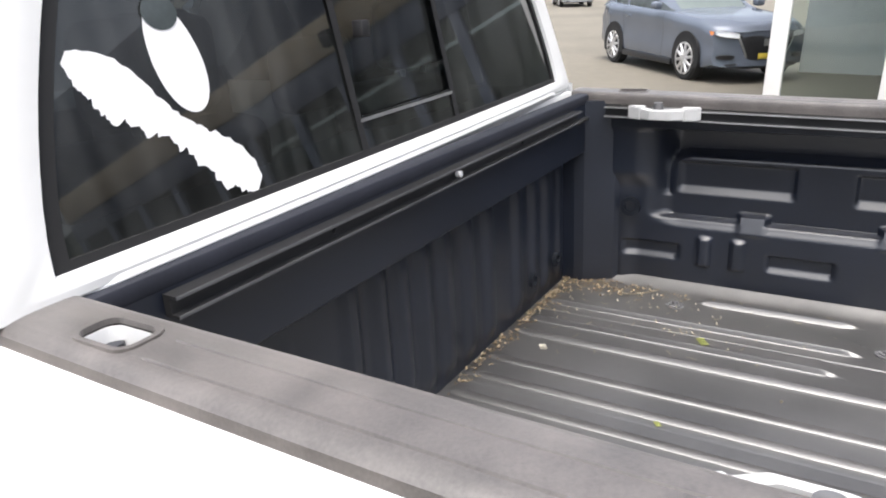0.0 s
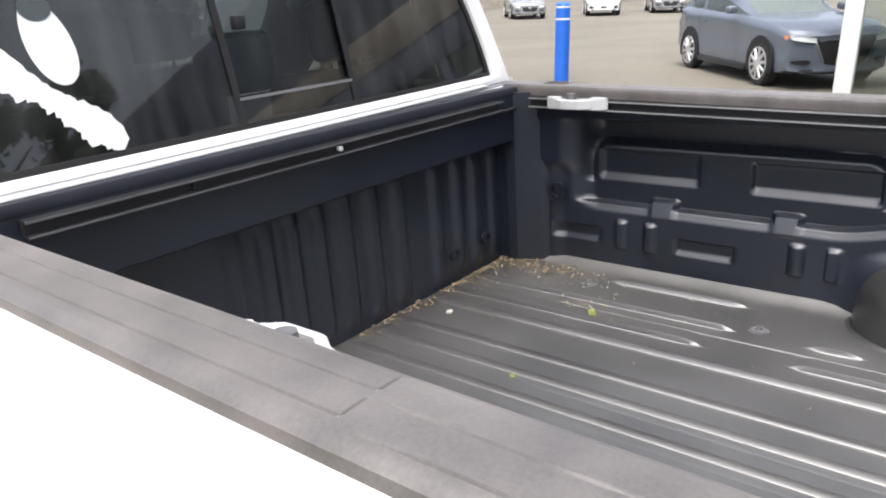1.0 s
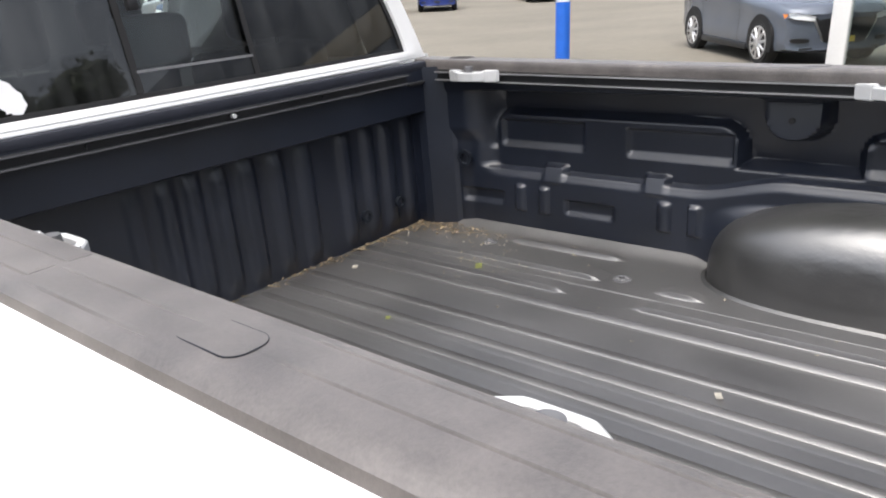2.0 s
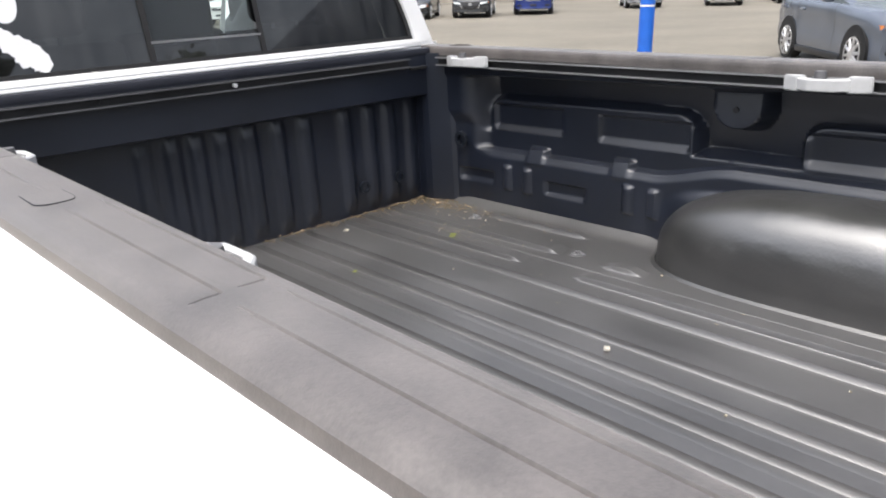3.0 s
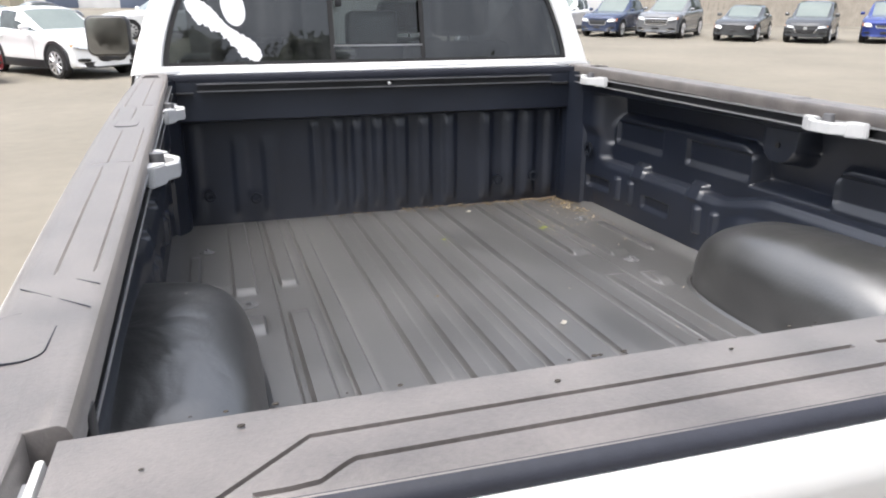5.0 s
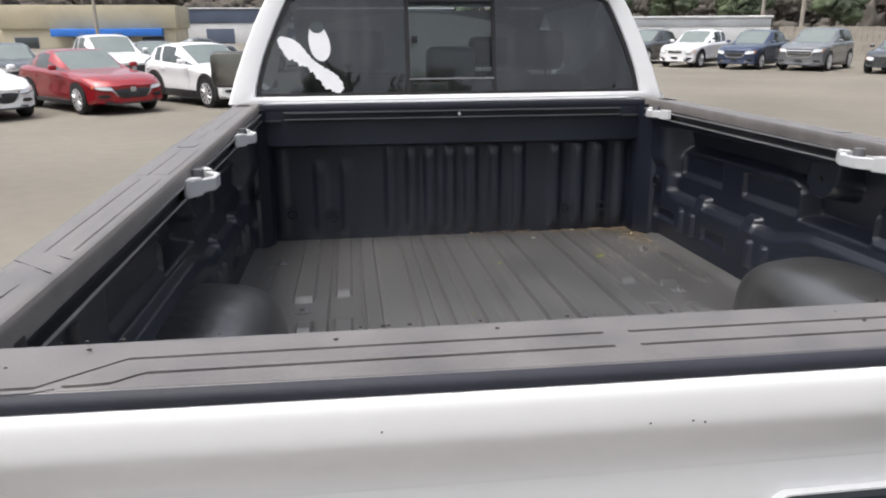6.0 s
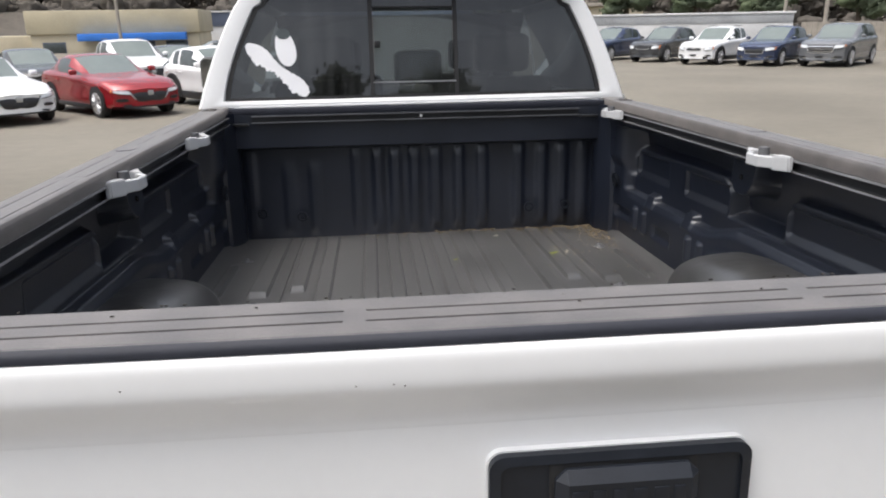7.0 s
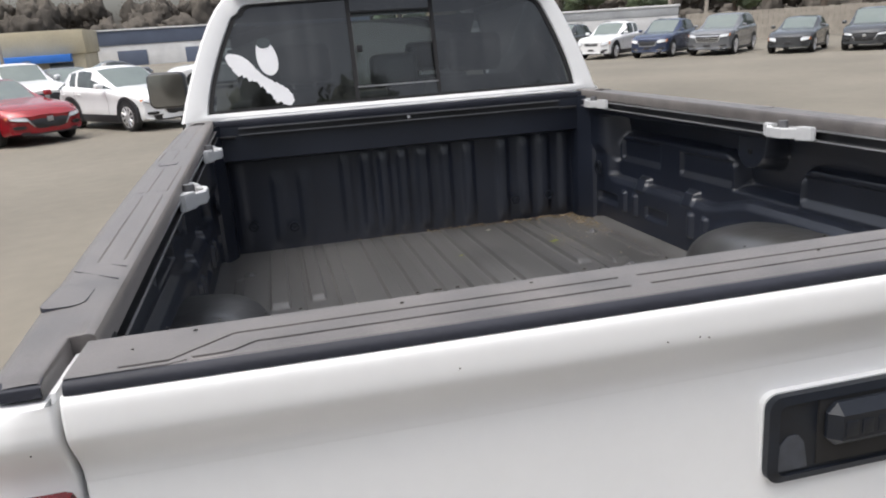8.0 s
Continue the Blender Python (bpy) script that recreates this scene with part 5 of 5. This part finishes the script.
grow = random.Random(11)
# the seven with negative y are unseen, added to darken the rear window's reflections
for x, y, h in ((16, 60, 9), (21, 58, 10), (26, 56, 9), (31, 54, 9.5), (36, 50, 9), (40, 45, 10), (45, 40, 9), (50, 34, 9), (12, 66, 10), (56, 26, 9), (60, 16, 10), (-18, -23, 11), (-13, -25, 12), (-8.5, -24, 11), (14, -25, 12), (0.5, -24, 12), (5, -25, 13), (9.5, -24, 11)):
    tree("dark evergreen tree; those behind the truck are unseen, added for dark reflections", x, y, h, "leaf", grow)

rise = sheet(steps(0, 2 * math.pi, 0.08), [88, 100, 125, 160], lambda a, r: (r * math.sin(a), r * math.cos(a), (0 if r < 90 else (3.5 if r < 110 else 5.5 if r < 130 else 6.5)) * (0.8 + 0.4 * math.sin(3 * a) * math.sin(5 * a + 1))))
tagged(part("wooded_rise", rise, "twig"), "low brown wooded rise round the lot", "hill", kind="structure")
bm = bmesh.new()
for k in range(520):
    a, r = (grow.uniform(-0.7, 1.7) if k < 400 else grow.uniform(1.7, 5.58)), grow.uniform(88, 140)
    h = grow.uniform(2.5, 5)
    base = (0 if r < 90 else 2.5 if r < 110 else 5)
    spot = (r * math.sin(a), r * math.cos(a), base * 0.95 + h * 0.4)
    for _ in range(2):
        heart(bm, Vector(spot) + Vector((grow.uniform(-2, 2), grow.uniform(-2, 2), grow.uniform(-0.6, 0.6))), (grow.uniform(1.2, 2.4), grow.uniform(1.2, 2.4), h * grow.uniform(0.35, 0.6)), grow)
    crown(bm, spot, (3.3, 3.3, h * 0.62), 150, 0.1, grow)
tagged(part("far_woods", bm, "twig", crisp=False), "bare brown woods along the horizon", "woods", kind="stuff")


# ---- litter on the bed floor, drifted into the front corner ----
def scrap(bm, x, y, long, wide, turn, source, lift=0.002):
    z = floor_z(x, y) + lift
    c, d = math.cos(turn), math.sin(turn)
    curl = source.uniform(0.0, 0.006)
    rows = [[bm.verts.new((x + c * u * long - d * v * wide, y + d * u * long + c * v * wide, z + curl * (4 * u * u) + 0.001 * abs(v))) for v in (-0.5, 0.5)] for u in (-0.5, -0.17, 0.17, 0.5)]
    for a, b in zip(rows, rows[1:]):
        bm.faces.new((a[0], b[0], b[1], a[1]))


strew = random.Random(8)
M["straw"] = material("pale_straw", (0.3, 0.27, 0.21), 0.8, vary=0.3, scale=50)
M["green_leaf"] = material("yellow_green_leaf", (0.33, 0.36, 0.11), 0.7, vary=0.2, scale=60)
M["pale_leaf"] = material("pale_dry_leaf", (0.6, 0.57, 0.5), 0.7, vary=0.15, scale=60)
bm = bmesh.new()
for k in range(380):
    x = 0.86 - abs(strew.gauss(0, 0.42))
    y = 0.055 - abs(strew.gauss(0, 0.022))
    if x > -0.85:
        scrap(bm, x, y, strew.uniform(0.005, 0.018), strew.uniform(0.002, 0.007), strew.uniform(0, 6.3), strew, strew.uniform(0.001, 0.006))
for k in range(200):
    x, y = 0.83 - abs(strew.gauss(0, 0.06)), 0.03 - abs(strew.gauss(0, 0.16))
    scrap(bm, x, y, strew.uniform(0.006, 0.018), strew.uniform(0.002, 0.006), strew.uniform(0, 6.3), strew)
litter = part("leaf_litter", bm, "litter", smooth=False)
litter.matrix_world = TRUCK
tagged(litter, "brown leaf crumbs drifted along the front wall", "leaf litter", kind="stuff")
bm = bmesh.new()
for k in range(150):
    x, y = 0.63 + strew.gauss(0, 0.14), -0.26 + strew.gauss(0, 0.24)
    if -0.95 < y < 0.04 and x < 0.82:
        scrap(bm, x, y, strew.uniform(0.006, 0.03), strew.uniform(0.0012, 0.0035), strew.uniform(-1.2, 1.2) + 0.5, strew)
for k in range(18):
    scrap(bm, strew.uniform(-0.5, 0.7), strew.uniform(-2.2, -0.2), strew.uniform(0.004, 0.009), strew.uniform(0.003, 0.006), strew.uniform(0, 6.3), strew)
straw = part("straw_scraps", bm, "straw", smooth=False)
straw.matrix_world = TRUCK
tagged(straw, "pale straw and dry grass scattered on the bed floor", "straw", kind="stuff")
for x, y, long, wide, mat, label in ((0.32, -0.071, 0.03, 0.018, "pale_leaf", "pale curled dry leaf on the bed floor"), (0.098, -0.434, 0.02, 0.012, "green_leaf", "small yellow-green leaf on the bed floor"), (0.152, -1.31, 0.024, 0.014, "pale_leaf", "small white scrap on the bed floor"), (0.77, -0.2, 0.12, 0.012, "straw", "long pale dry stalk on the bed floor"), (0.5, -0.44, 0.04, 0.02, "green_leaf", "yellow-green leaf lying on a rib"), (-0.1, -0.99, 0.012, 0.008, "litter", "dark crumb on the bed floor")):
    bm = bmesh.new()
    scrap(bm, x, y, long, wide, 0.6 if long < 0.1 else -0.9, strew, 0.003)
    bmesh.ops.solidify(bm, geom=bm.faces[:], thickness=0.0012)
    leaf = part("leaf" if long < 0.1 else "stalk", bm, mat, smooth=False)
    leaf.matrix_world = TRUCK
    tagged(leaf, label, "leaf" if long < 0.1 else "stalk", "leaves on the bed floor")
# crumbs on the tailgate cap and specks on its paint
bm = bmesh.new()
for k in range(45):
    x, y = strew.uniform(-0.75, 0.75), -2.487 - abs(strew.gauss(0, 0.03)) if strew.random() < 0.5 else -2.488
    bmesh.ops.create_icosphere(bm, subdivisions=1, radius=strew.uniform(0.0006, 0.0018), matrix=Matrix.Translation((x, max(y, -2.585), 1.4135)) @ Matrix.Diagonal((1.6, 1, 0.6, 1)))
for x, z in ((-0.235, 1.368), (-0.20, 1.368), (-0.19, 1.366), (-0.445, 1.375), (-0.815, 1.355)):
    bmesh.ops.create_icosphere(bm, subdivisions=1, radius=0.001, matrix=Matrix.Translation((x, -2.6135 + 0.012 * (x / 0.784) ** 2, z)))
M["dirt"] = material("dark_dirt", (0.03, 0.025, 0.02), 0.9, vary=0.3, scale=80)
crumbs = part("dirt_crumbs", bm, "dirt")
crumbs.matrix_world = TRUCK
tagged(crumbs, "dark crumbs of dirt on the tailgate", "dirt", kind="stuff")
